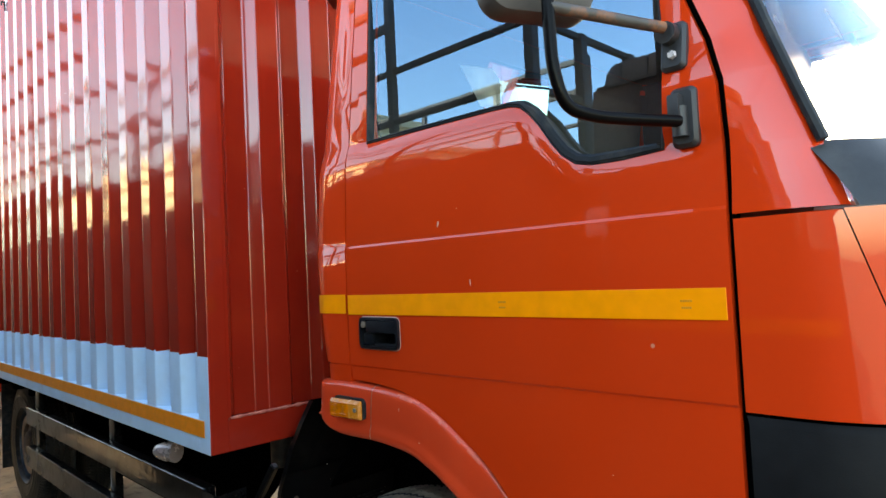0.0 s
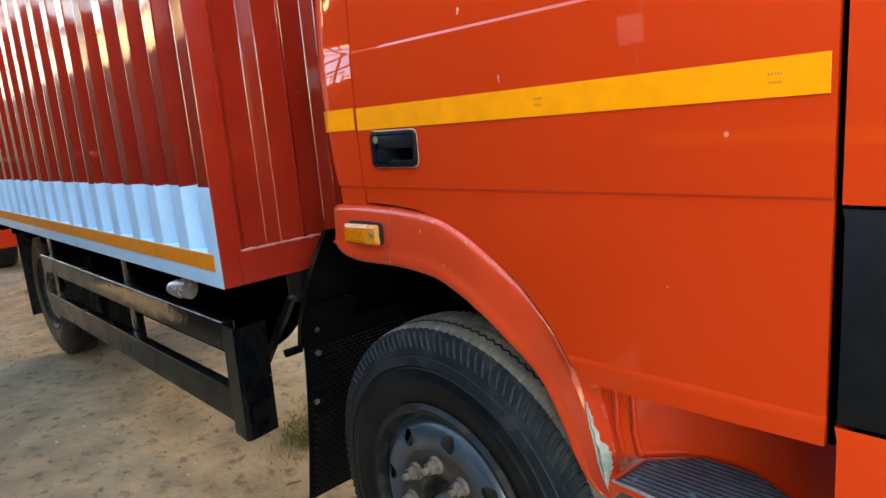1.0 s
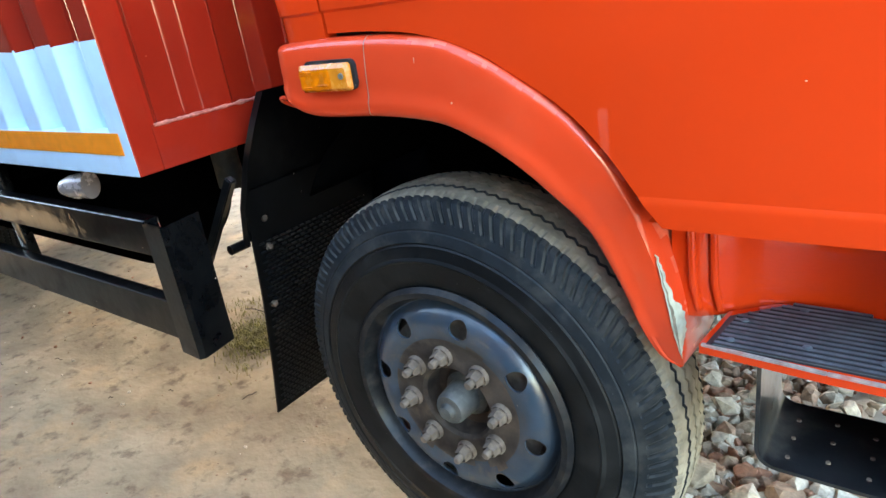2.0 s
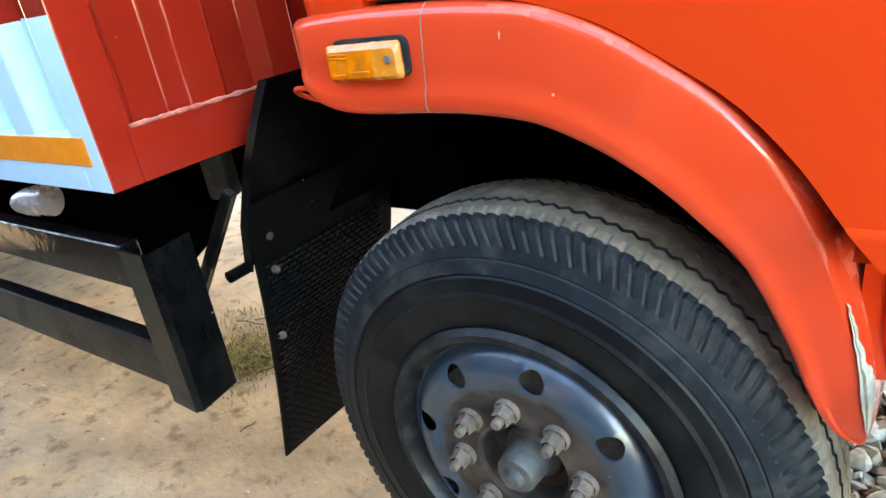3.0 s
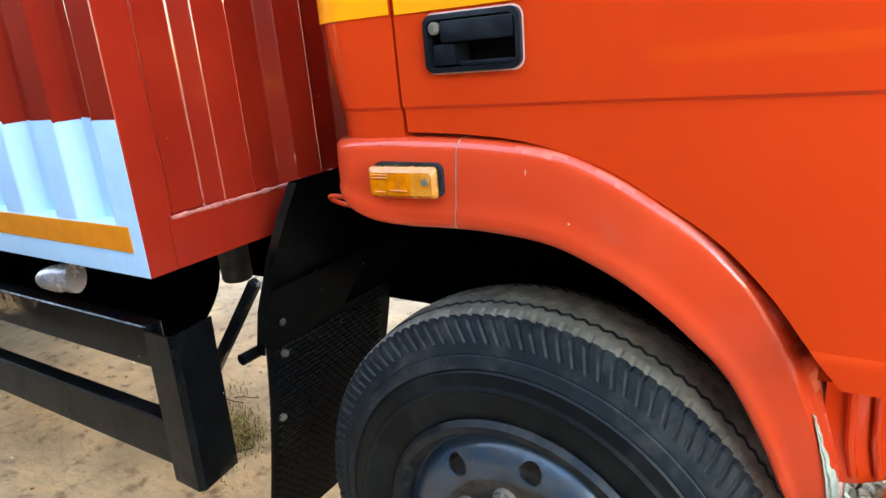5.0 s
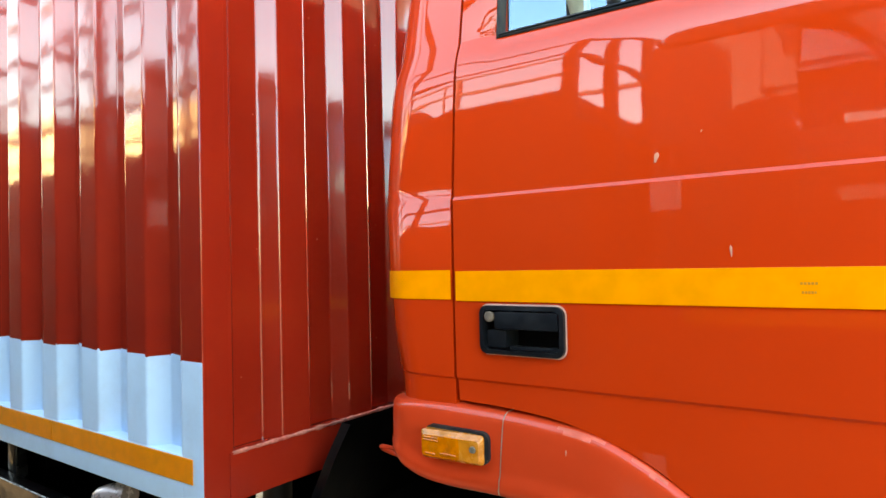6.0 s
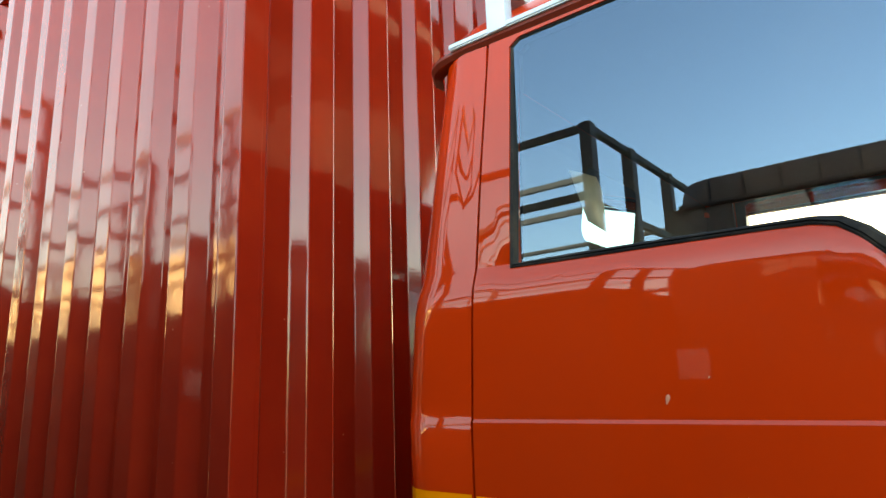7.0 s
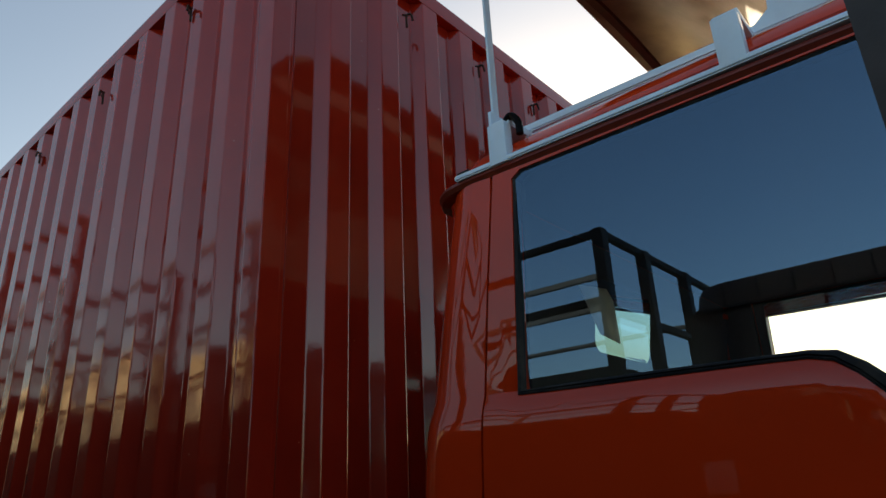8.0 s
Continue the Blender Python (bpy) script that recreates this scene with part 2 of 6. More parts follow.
def patches(m, color, amount, scale, lo, hi):
    """Soft-edged patches of another colour over a material."""
    nt = m.node_tree
    b = nt.nodes["Principled BSDF"]
    src = b.inputs["Base Color"].links[0].from_socket
    geo = nt.nodes.new("ShaderNodeNewGeometry")
    move = nt.nodes.new("ShaderNodeVectorMath")
    move.inputs[1].default_value = (7.3, 2.9, 0.0)
    n = nt.nodes.new("ShaderNodeTexNoise")
    n.inputs["Scale"].default_value = scale
    n.inputs["Detail"].default_value = 7
    n.inputs["Roughness"].default_value = 0.62
    r = nt.nodes.new("ShaderNodeMapRange")
    r.inputs["From Min"].default_value = lo
    r.inputs["From Max"].default_value = hi
    r.inputs["To Max"].default_value = amount
    mix = nt.nodes.new("ShaderNodeMix")
    mix.data_type = "RGBA"
    mix.inputs["B"].default_value = (*color, 1)
    nt.links.new(geo.outputs["Position"], move.inputs[0])
    nt.links.new(move.outputs["Vector"], n.inputs["Vector"])
    nt.links.new(n.outputs["Fac"], r.inputs["Value"])
    nt.links.new(r.outputs["Result"], mix.inputs["Factor"])
    nt.links.new(src, mix.inputs["A"])
    nt.links.new(mix.outputs["Result"], b.inputs["Base Color"])


patches(SAND, (0.33, 0.225, 0.115), 0.55, 3.4, 0.52, 0.68)
patches(SAND, (0.085, 0.058, 0.034), 0.8, 13.0, 0.54, 0.66)
patches(RIM, (0.085, 0.065, 0.05), 0.55, 13.0, 0.58, 0.66)
PLASTER = material("yellow_plaster", (0.62, 0.50, 0.32), 0.9, vary=0.1, grain=2, stain=(0.4, 0.3, 0.2), stain_amount=0.4, stain_scale=0.8)
DARKCLOTH = material("dark_trim", (0.02, 0.02, 0.022), 0.8, vary=0.2, grain=60)
CHROME = material("silver_paint", (0.75, 0.73, 0.74), 0.25, metal=0.6, vary=0.1, grain=20, stain=(0.4, 0.33, 0.3), stain_amount=0.4, stain_scale=30)
RUSTY = material("bare_rust", (0.15, 0.125, 0.09), 0.8, vary=0.4, grain=90, bump=0.001, bump_scale=120, stain=(0.30, 0.24, 0.17), stain_amount=0.5, stain_scale=40)
BARE = material("bare_filler", (0.38, 0.385, 0.30), 0.7, vary=0.3, grain=40, bump=0.001, bump_scale=90, stain=(0.25, 0.2, 0.15), stain_amount=0.5, stain_scale=30)
# near-zero black without sheen; the underbody's deep shade is put into it
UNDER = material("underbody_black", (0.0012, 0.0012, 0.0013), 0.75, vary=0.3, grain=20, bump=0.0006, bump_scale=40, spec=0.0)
DUSTY = material("dusty_disc", (0.045, 0.034, 0.027), 0.7, spec=0.15, vary=0.35, grain=30, bump=0.0008, bump_scale=70, stain=(0.14, 0.10, 0.075), stain_amount=0.7, stain_scale=12)
NUT = material("dusty_nut", (0.135, 0.098, 0.072), 0.8, vary=0.3, grain=60, bump=0.001, bump_scale=120, stain=(0.21, 0.16, 0.12), stain_amount=0.6, stain_scale=30)
CAP = material("greasy_cap", (0.11, 0.105, 0.095), 0.5, metal=0.3, vary=0.3, grain=40, bump=0.0006, bump_scale=90, stain=(0.05, 0.05, 0.05), stain_amount=0.7, stain_scale=22)
LIP = material("rim_lip", (0.008, 0.0085, 0.010), 0.45, spec=0.15, coat=0.08, coat_rough=0.15, vary=0.3, grain=40, bump=0.0006, bump_scale=60, stain=(0.06, 0.048, 0.038), stain_amount=0.6, stain_scale=25)
BROWNCAB = material("dark_brown_cab_paint", (0.060, 0.024, 0.014), 0.4, coat=0.5, vary=0.1, grain=3, stain=(0.06, 0.028, 0.018), stain_amount=0.3, stain_scale=2)
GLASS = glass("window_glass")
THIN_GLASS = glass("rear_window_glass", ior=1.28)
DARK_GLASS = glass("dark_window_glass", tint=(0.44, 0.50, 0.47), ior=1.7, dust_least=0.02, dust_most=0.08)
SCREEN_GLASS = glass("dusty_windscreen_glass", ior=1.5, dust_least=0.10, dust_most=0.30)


# ---- builders ----
def part(name, bm, mats, parent, label="", smooth=True, angle=35):
    bmesh.ops.recalc_face_normals(bm, faces=bm.faces)
    me = bpy.data.meshes.new(name)
    if smooth:
        lim = radians(angle)
        for f in bm.faces:
            f.smooth = True
        for e in bm.edges:
            if len(e.link_faces) == 2 and e.calc_face_angle(0) > lim:
                e.smooth = False
    bm.to_mesh(me)
    bm.free()
    for m in (mats if isinstance(mats, (list, tuple)) else [mats]):
        me.materials.append(m)
    ob = new(name, me)
    if parent:
        ob.parent = parent
        ob.matrix_parent_inverse = Matrix.Translation(parent["base"]).inverted() if "base" in parent else Matrix()
    if label:
        ob["label"] = label
    return ob


def thing(name, base, label, category, group="", kind=""):
    ob = new(name)
    ob.location = base
    ob["base"] = base
    ob.empty_display_size = 0.1
    return tagged(ob, label, category, group, kind)


def box(bm, x0, x1, y0, y1, z0, z1, bevel=0.004, mat=0, seg=2):
    r = bmesh.ops.create_cube(bm, size=1.0)
    vs = r["verts"]
    for v in vs:
        v.co = Vector(((x0 + x1) / 2 + v.co.x * (x1 - x0), (y0 + y1) / 2 + v.co.y * (y1 - y0), (z0 + z1) / 2 + v.co.z * (z1 - z0)))
    es = {e for v in vs for e in v.link_edges}
    fs = {f for v in vs for f in v.link_faces}
    for f in fs:
        f.material_index = mat
    if bevel:
        bmesh.ops.bevel(bm, geom=list(es), offset=bevel, segments=seg, affect="EDGES", profile=0.7)
    return bm


def bar(bm, a, b, w, h, bevel=0.003):
    """A rectangular bar between two points."""
    a, b = Vector(a), Vector(b)
    d = b - a
    m = Matrix.Translation((a + b) / 2) @ d.to_track_quat("X", "Z").to_matrix().to_4x4() @ Matrix.Diagonal((d.length, w, h, 1))
    r = bmesh.ops.create_cube(bm, size=1.0, matrix=m)
    if bevel:
        bmesh.ops.bevel(bm, geom=list({e for v in r["verts"] for e in v.link_edges}), offset=bevel, segments=2, affect="EDGES")
    return bm


def tube(bm, pts, r, seg=12, closed=False):
    """A round tube through points."""
    pts = [Vector(p) for p in pts]
    rings = []
    n = len(pts)
    up = None
    for i, p in enumerate(pts):
        a = pts[i - 1] if i or closed else p
        b = pts[(i + 1) % n] if i < n - 1 or closed else p
        t = (b - a).normalized()
        if up is None:
            up = t.orthogonal().normalized()
        up = (up - t * up.dot(t)).normalized()
        s = t.cross(up)
        rings.append([bm.verts.new(p + (up * math.cos(k * 2 * math.pi / seg) + s * math.sin(k * 2 * math.pi / seg)) * r) for k in range(seg)])
    for i in range(n if closed else n - 1):
        A, B = rings[i], rings[(i + 1) % n]
        for k in range(seg):
            bm.faces.new((A[k], A[(k + 1) % seg], B[(k + 1) % seg], B[k]))
    if not closed:
        bm.faces.new(rings[0])
        bm.faces.new(rings[-1])
    return bm


def rounded(pts, r, seg=5):
    """A polyline with its inner corners rounded."""
    pts = [Vector(p) for p in pts]
    out = [pts[0]]
    for a, p, b in zip(pts, pts[1:], pts[2:]):
        u, v = (a - p), (b - p)
        k = min(r, u.length / 2.1, v.length / 2.1)
        s, e = p + u.normalized() * k, p + v.normalized() * k
        for i in range(seg + 1):
            t = i / seg
            out.append(s * (1 - t) ** 2 + p * 2 * t * (1 - t) + e * t * t)
    return out + [pts[-1]]


def grid(bm, rows, mat=0, closed=False):
    """Faces between rows of points."""
    vs = [[bm.verts.new(p) for p in row] for row in rows]
    for a, b in zip(vs, vs[1:]):
        n = len(a)
        for k in range(n if closed else n - 1):
            f = bm.faces.new((a[k], a[(k + 1) % n], b[(k + 1) % n], b[k]))
            f.material_index = mat
    return vs


def lathe(bm, profile, seg, centre, mat=0):
    """Turns a profile of (radius, y) about the y axis through centre."""
    rows = []
    for r, y in profile:
        rows.append([(centre[0] + r * math.sin(2 * math.pi * k / seg), centre[1] + y, centre[2] + r * math.cos(2 * math.pi * k / seg)) for k in range(seg)])
    return grid(bm, rows, mat, closed=True)


def smooth_line(pts, n):
    """n points along a smooth curve through pts (Catmull-Rom)."""
    pts = [Vector(p) for p in pts]
    ext = [2 * pts[0] - pts[1]] + pts + [2 * pts[-1] - pts[-2]]
    out = []
    for i in range(n):
        s = i / (n - 1) * (len(pts) - 1)
        k = min(int(s), len(pts) - 2)
        t = s - k
        a, b, c, d = ext[k:k + 4]
        out.append(0.5 * ((2 * b) + (c - a) * t + (2 * a - 5 * b + 4 * c - d) * t * t + (3 * b - a - 3 * c + d) * t ** 3))
    return out


def sheet(outline, holes, height, thick, cuts_x, cuts_z, mirror=None):
    """A curved plate: outline and holes in x, z; height(x, z) gives y of its face; thick goes inwards (+y)."""
    bm = bmesh.new()
    edges = []
    for loop in [outline] + list(holes):
        vs = [bm.verts.new((x, 0, z)) for x, z in loop]
        edges += [bm.edges.new((vs[i - 1], vs[i])) for i in range(len(vs))]
    bmesh.ops.triangle_fill(bm, use_beauty=True, use_dissolve=False, edges=edges)
    for axis, cuts in (((1, 0, 0), cuts_x), ((0, 0, 1), cuts_z)):
        for c in cuts:
            co = Vector(axis) * c
            bmesh.ops.bisect_plane(bm, geom=bm.verts[:] + bm.edges[:] + bm.faces[:], plane_co=co, plane_no=axis, dist=1e-5)
    for v in bm.verts:
        v.co.y = height(v.co.x, v.co.z)
    faces = bm.faces[:]
    r = bmesh.ops.extrude_face_region(bm, geom=faces)
    for v in r["geom"]:
        if isinstance(v, bmesh.types.BMVert):
            v.co.y += thick
    return bm


# ---- ground ----
def make_ground():
    bm = bmesh.new()
    def axis(lo, hi, n, far):
        mid = [lo + (hi - lo) * i / n for i in range(n + 1)]
        return [-far, -far / 5, -40, -15] + [v for v in mid if -15 < v < 15] + [15, 40, far / 5, far]
    xs, ys = axis(-9, 5, 110, 900), axis(-5, 6, 90, 900)
    rows = []
    for y in ys:
        row = []
        for x in xs:
            z = 0.022 * noise.noise(Vector((x * 0.8, y * 0.8, 1))) + 0.010 * noise.noise(Vector((x * 3, y * 3, 5))) + 0.004 * noise.noise(Vector((x * 9, y * 9, 2)))
            rut = math.exp(-((y - 0.28 + 0.05 * math.sin(x)) / 0.16) ** 2)
            z -= 0.018 * rut
            row.append((x, y, z - 0.005))
        rows.append(row)
    grid(bm, rows)
    ob = part("ground", bm, SAND, None)
    tagged(ob, "dry sandy yard ground with tyre marks and scattered bits", "ground", kind="structure")


make_ground()


# ---- lorry: cargo box ----
WIDE = 2.25  # the box runs from y = 0 to WIDE; the cab is centred on it
# BOX_LONG: the unseen rear is stretched to shade the cage trailers
BOX_LONG, BOX_Z0, BOX_Z1, BAND = 7.4, 1.045, 3.47, 1.336


def flutes(length, period=0.21, first=0.063, depth=0.036, proud=0.078, slope=0.036):
    """Distance along a wall and depth of a trapezoid-folded sheet."""
    out = [(first, 0.0)]
    s = first
    hollow = period - proud - 2 * slope
    while s < length - period:
        out += [(s + slope, depth), (s + slope + hollow, depth), (s + 2 * slope + hollow, 0.0), (s + period, 0.0)]
        s += period
    out.append((length - 0.05, 0.0))
    soft = [out[0]]
    for a, p, b in zip(out, out[1:], out[2:]):
        a, p, b = Vector(a), Vector(p), Vector(b)
        a, b = p + (a - p).normalized() * 0.0045, p + (b - p).normalized() * 0.0045
        for t in (0.0, 0.25, 0.5, 0.75, 1.0):
            soft.append(tuple(a * (1 - t) ** 2 + p * 2 * t * (1 - t) + b * t * t))
    return soft + [out[-1]]


truck = thing("truck", (-1.5, WIDE / 2, 0.0), "orange-red truck with a dark red corrugated cargo box on sand", "truck")


def make_cargo_box():
    body = bmesh.new()
    # floor, roof and rear, set inside the folded walls
    box(body, -BOX_LONG, -0.05, 0.05, WIDE - 0.05, BOX_Z0 + 0.01, BOX_Z0 + 0.06, 0)
    box(body, -BOX_LONG + 0.02, -0.05, 0.05, WIDE - 0.05, BOX_Z1 - 0.05, BOX_Z1 - 0.01, 0)
    box(body, -BOX_LONG, -BOX_LONG + 0.04, 0.0, WIDE, BOX_Z0, BOX_Z1, 0.004)
    core = part("cargo_box", body, BOX, truck, "dark red steel box body with a glossy finish")
    lo, hi = BOX_Z0 + 0.1, BOX_Z1 - 0.065
    rnd = random.Random(4)
    for side, name in ((0, "side_wall"), (1, "side_wall")):
        bm = bmesh.new()
        prof = flutes(BOX_LONG, first=0.075)
        rows = []
        for z in (lo, BAND, BAND, hi):
            rows.append([(-s, (0.004 + d) if side == 0 else WIDE - 0.004 - d, z) for s, d in prof])
        vs = [[bm.verts.new(p) for p in r] for r in rows]
        wav = [rnd.uniform(-0.004, 0.004) for _ in prof]
        for r in (1, 2):
            for v, w in zip(vs[r], wav):
                v.co.z += w
        for a, b, mi in ((0, 1, 1), (2, 3, 0)):
            for k in range(len(prof) - 1):
                f = bm.faces.new((vs[a][k], vs[a][k + 1], vs[b][k + 1], vs[b][k]))
                f.material_index = mi
        bmesh.ops.remove_doubles(bm, verts=bm.verts[:], dist=1e-6)
        ob = part(name, bm, [BOX, PALE], core, "folded steel wall, dark red above a pale blue band", smooth=False)
        sol = ob.modifiers.new("thick", "SOLIDIFY")
        sol.thickness, sol.offset = 0.003, -1 if side == 0 else 1
    bm = bmesh.new()
    prof = [(0.0595, 0.0)] + flutes(WIDE, period=0.209, first=0.069, proud=0.080, slope=0.028)
    grid(bm, [[(-0.002 - d, s, z) for s, d in prof] for z in (lo, hi)])
    ob = part("front_wall", bm, BOX, core, "folded dark red steel front wall", smooth=False)
    sol = ob.modifiers.new("thick", "SOLIDIFY")
    sol.thickness, sol.offset = 0.003, 1
    for y0, y1 in ((0.0, 0.06), (WIDE - 0.06, WIDE)):
        bm = bmesh.new()
        box(bm, -0.072, 0.0, y0, y1, BOX_Z0, BOX_Z1, 0.003)
        bmesh.ops.bisect_plane(bm, geom=bm.verts[:] + bm.edges[:] + bm.faces[:], plane_co=(0, 0, BAND), plane_no=(0, 0, 1), dist=1e-5)
        bm.normal_update()
        for f in bm.faces:
            c = f.calc_center_median()
            f.material_index = 1 if abs(f.normal.y) > 0.9 and c.z < BAND else 0
        bmesh.ops.remove_doubles(bm, verts=bm.verts[:], dist=1e-5)
        part("corner_post", bm, [BOX, PALE], core, smooth=False)
    for y0, y1 in ((0.0, 0.05), (WIDE - 0.05, WIDE)):
        bm = bmesh.new()
        box(bm, -BOX_LONG + 0.04, -0.0725, y0, y1, BOX_Z0, BOX_Z0 + 0.1, 0.003)
        part("bottom_rail", bm, PALE, core, "pale blue bottom rail")
        bm = bmesh.new()
        box(bm, -BOX_LONG + 0.04, -0.0725, y0, y1, BOX_Z1 - 0.065, BOX_Z1, 0.004)
        part("top_rail", bm, BOX, core)
    bm = bmesh.new()
    box(bm, -0.05, 0.0, 0.0605, WIDE - 0.0605, BOX_Z0, BOX_Z0 + 0.1, 0.003)
    part("front_sill", bm, BOX, core)
    bm = bmesh.new()
    box(bm, -0.05, 0.0, 0.0605, WIDE - 0.0605, BOX_Z1 - 0.065, BOX_Z1, 0.004)
    part("front_header", bm, BOX, core)
    # weld bead along the sill
    bm = bmesh.new()
    rows = []
    for i in range(420):
        y = 0.066 + i * 0.005
        r = 0.0030 + 0.0042 * max(0.0, noise.noise(Vector((0, y * 38, 2))) + 0.25) + 0.0012 * noise.noise(Vector((0, y * 160, 5)))
        rows.append([(0.0008 + r * 0.75 * math.cos(a), y, BOX_Z0 + 0.1 + r * math.sin(a)) for a in [2 * math.pi * k / 8 for k in range(8)]])
    grid(bm, rows, closed=True)
    part("weld_bead", bm, material("weld", (0.50, 0.16, 0.12), 0.6, vary=0.4, grain=120, stain=(0.34, 0.03, 0.02), stain_amount=0.9, stain_scale=14), core, "pale rough weld seam")
    # reflective tape on the bottom rail
    x = -0.032
    for k in range(8):
        ln = 0.62
        bm = bmesh.new()
        box(bm, x - ln, x - 0.003, -0.0022, -0.0004, BOX_Z0 + 0.048, BOX_Z0 + 0.098, 0.0004, seg=1)
        part("reflective_tape", bm, TAPE_OLD, core, "weathered orange reflective tape strip")
        x -= ln
    # lashing hooks under the header and top rail
    for y in (0.52, 0.924, 1.309, 1.70):
        bm = bmesh.new()
        tube(bm, rounded([(0.004, y + 0.004, 3.238), (0.006, y, 3.285), (0.022, y + 0.008, 3.290), (0.024, y + 0.014, 3.262)], 0.014), 0.0042, 8)
        tube(bm, [(0.005, y - 0.016, 3.278), (0.006, y + 0.006, 3.290)], 0.0040, 8)
        part("hook", bm, HOOK, core, "small dark rusty steel hook")
    for xx in (-0.49, -1.18, -1.87, -2.56, -3.25):
        bm = bmesh.new()
        tube(bm, rounded([(xx, -0.004, 3.238), (xx, -0.006, 3.285), (xx + 0.010, -0.022, 3.290), (xx + 0.014, -0.024, 3.262)], 0.014), 0.0042, 8)
        tube(bm, [(xx - 0.016, -0.005, 3.278), (xx + 0.006, -0.006, 3.290)], 0.0040, 8)
        part("hook", bm, HOOK, core, "small dark rusty steel hook")
    return core


make_cargo_box()


# ---- lorry: cab ----
CY = WIDE / 2
def lean(z):
    """How far the cab's rear edge moves forwards with height."""
    return float(np.interp(z, [1.28, 1.45, 1.64, 1.83, 2.0, 2.17, 2.34], [0.036, 0.008, 0.0, 0.018, 0.048, 0.073, 0.103]))


def gap_x(z):
    return float(np.interp(z, [1.0, 1.64, 1.90, 2.09, 2.34], [0.491, 0.490, 0.503, 0.519, 0.545]))


def side_y(x, z):
    y = float(np.interp(z, [0.9, 1.25, 1.318, 1.322, 1.3265, 1.45, 1.627, 1.6325, 1.72, 1.80, 1.84, 1.87, 1.9, 2.34], [0.163, 0.1610, 0.1630, 0.1630, 0.1588, 0.158, 0.159, 0.1622, 0.1623, 0.1625, 0.1633, 0.1665, 0.1765, 0.192]))
    if x > 1.5:
        y += 0.9 * (x - 1.5) ** 2
    return y


cab_bm = bmesh.new()
ZS = [1.20, 1.25, 1.318, 1.322, 1.3265, 1.40, 1.50, 1.627, 1.6325, 1.66, 1.72, 1.76, 1.80, 1.83, 1.86, 1.9, 2.0, 2.1, 2.2, 2.3, 2.36]
rows_a, rows_b = [], []
for z in ZS:
    g, y0, cx, r = gap_x(z) - 0.003, side_y(0.6, z), 0.39 + lean(z), 0.10
    line = [(g, y0 + 0.03), (g, y0 + 0.001), (g - 0.03, y0), ((g + cx) / 2, y0 + 0.0005)]
    line += [(cx - r * math.sin(a), y0 + r - r * math.cos(a)) for a in [radians(v) for v in range(0, 91, 10)]]
    line += [(cx - r, y0 + r + 0.03)]
    for mirror, out in ((False, rows_a), (True, rows_b)):
        out.append([(x, WIDE - y if mirror else y, z) for x, y in line])
grid(cab_bm, rows_a)
cab = part("cab", cab_bm, CAB, truck, "orange-red painted steel cab shell")
cab_bm = bmesh.new()
grid(cab_bm, rows_b)
part("rear_corner", cab_bm, CAB, cab)


def round_rect(x0, x1, y0, y1, r, seg=6):
    out = []
    for cx, cy, a0 in ((x1 - r, y1 - r, 0), (x0 + r, y1 - r, 90), (x0 + r, y0 + r, 180), (x1 - r, y0 + r, 270)):
        for i in range(seg + 1):
            a = radians(a0 + 90 * i / seg)
            out.append((cx + r * math.cos(a), cy + r * math.sin(a)))
    return out


def make_roof():
    bm = bmesh.new()
    rows = []
    for k, (inset, z) in enumerate(((0.012, 2.352), (0.012, 2.372), (0.0, 2.385), (0.012, 2.41), (0.04, 2.435), (0.12, 2.458), (0.3, 2.472), (0.6, 2.478))):
        rows.append([(x, y, z) for x, y in round_rect(0.40 + inset, 1.40 - inset * 0.6, 0.20 + inset, WIDE - 0.20 - inset, max(0.02, 0.11 - inset * 0.2))])
    g = grid(bm, rows, closed=True)
    bm.faces.new(g[-1])
    part("roof", bm, CAB, cab)
    # rain gutter along the edge, drooping at the rear corner
    for s in (0, 1):
        bm = bmesh.new()
        pts = smooth_line([(0.372, 0.24, 2.335), (0.40, 0.205, 2.344), (0.47, 0.194, 2.350), (0.7, 0.192, 2.346), (1.0, 0.192, 2.341), (1.30, 0.194, 2.336)], 40)
        rows = []
        for p in pts:
            y = p.y if s == 0 else WIDE - p.y
            d = 1 if s == 0 else -1
            rows.append([(p.x, y + d * 0.03, p.z - 0.004), (p.x, y, p.z - 0.004), (p.x, y - d * 0.008, p.z + 0.004), (p.x, y - d * 0.006, p.z + 0.012), (p.x, y + d * 0.004, p.z + 0.008), (p.x, y + d * 0.03, p.z + 0.006)])
        grid(bm, rows)
        part("rain_gutter", bm, material("gutter_paint", (0.14, 0.02, 0.012), 0.4, coat=0.3, vary=0.1), cab, "dark red drip rail")
        bm = bmesh.new()
        y = 0.19 if s == 0 else WIDE - 0.19
        bar(bm, (0.455, y, 2.368), (1.32, y, 2.360), 0.022, 0.013, 0.003)
        part("roof_strip", bm, PALE, cab, "pale blue roof edge strip")


make_roof()


WINDOW = [(0.583, 1.899), (0.70, 1.899), (0.85, 1.897), (1.00, 1.894), (1.050, 1.892), (1.082, 1.884), (1.108, 1.863), (1.135, 1.832), (1.160, 1.795),
          (1.182, 1.768), (1.208, 1.749), (1.240, 1.742), (1.30, 1.741), (1.371, 1.743), (1.375, 1.90), (1.368, 2.05), (1.338, 2.14), (1.291, 2.25), (1.268, 2.306), (1.245, 2.321), (0.9, 2.325), (0.618, 2.327), (0.603, 2.318)]


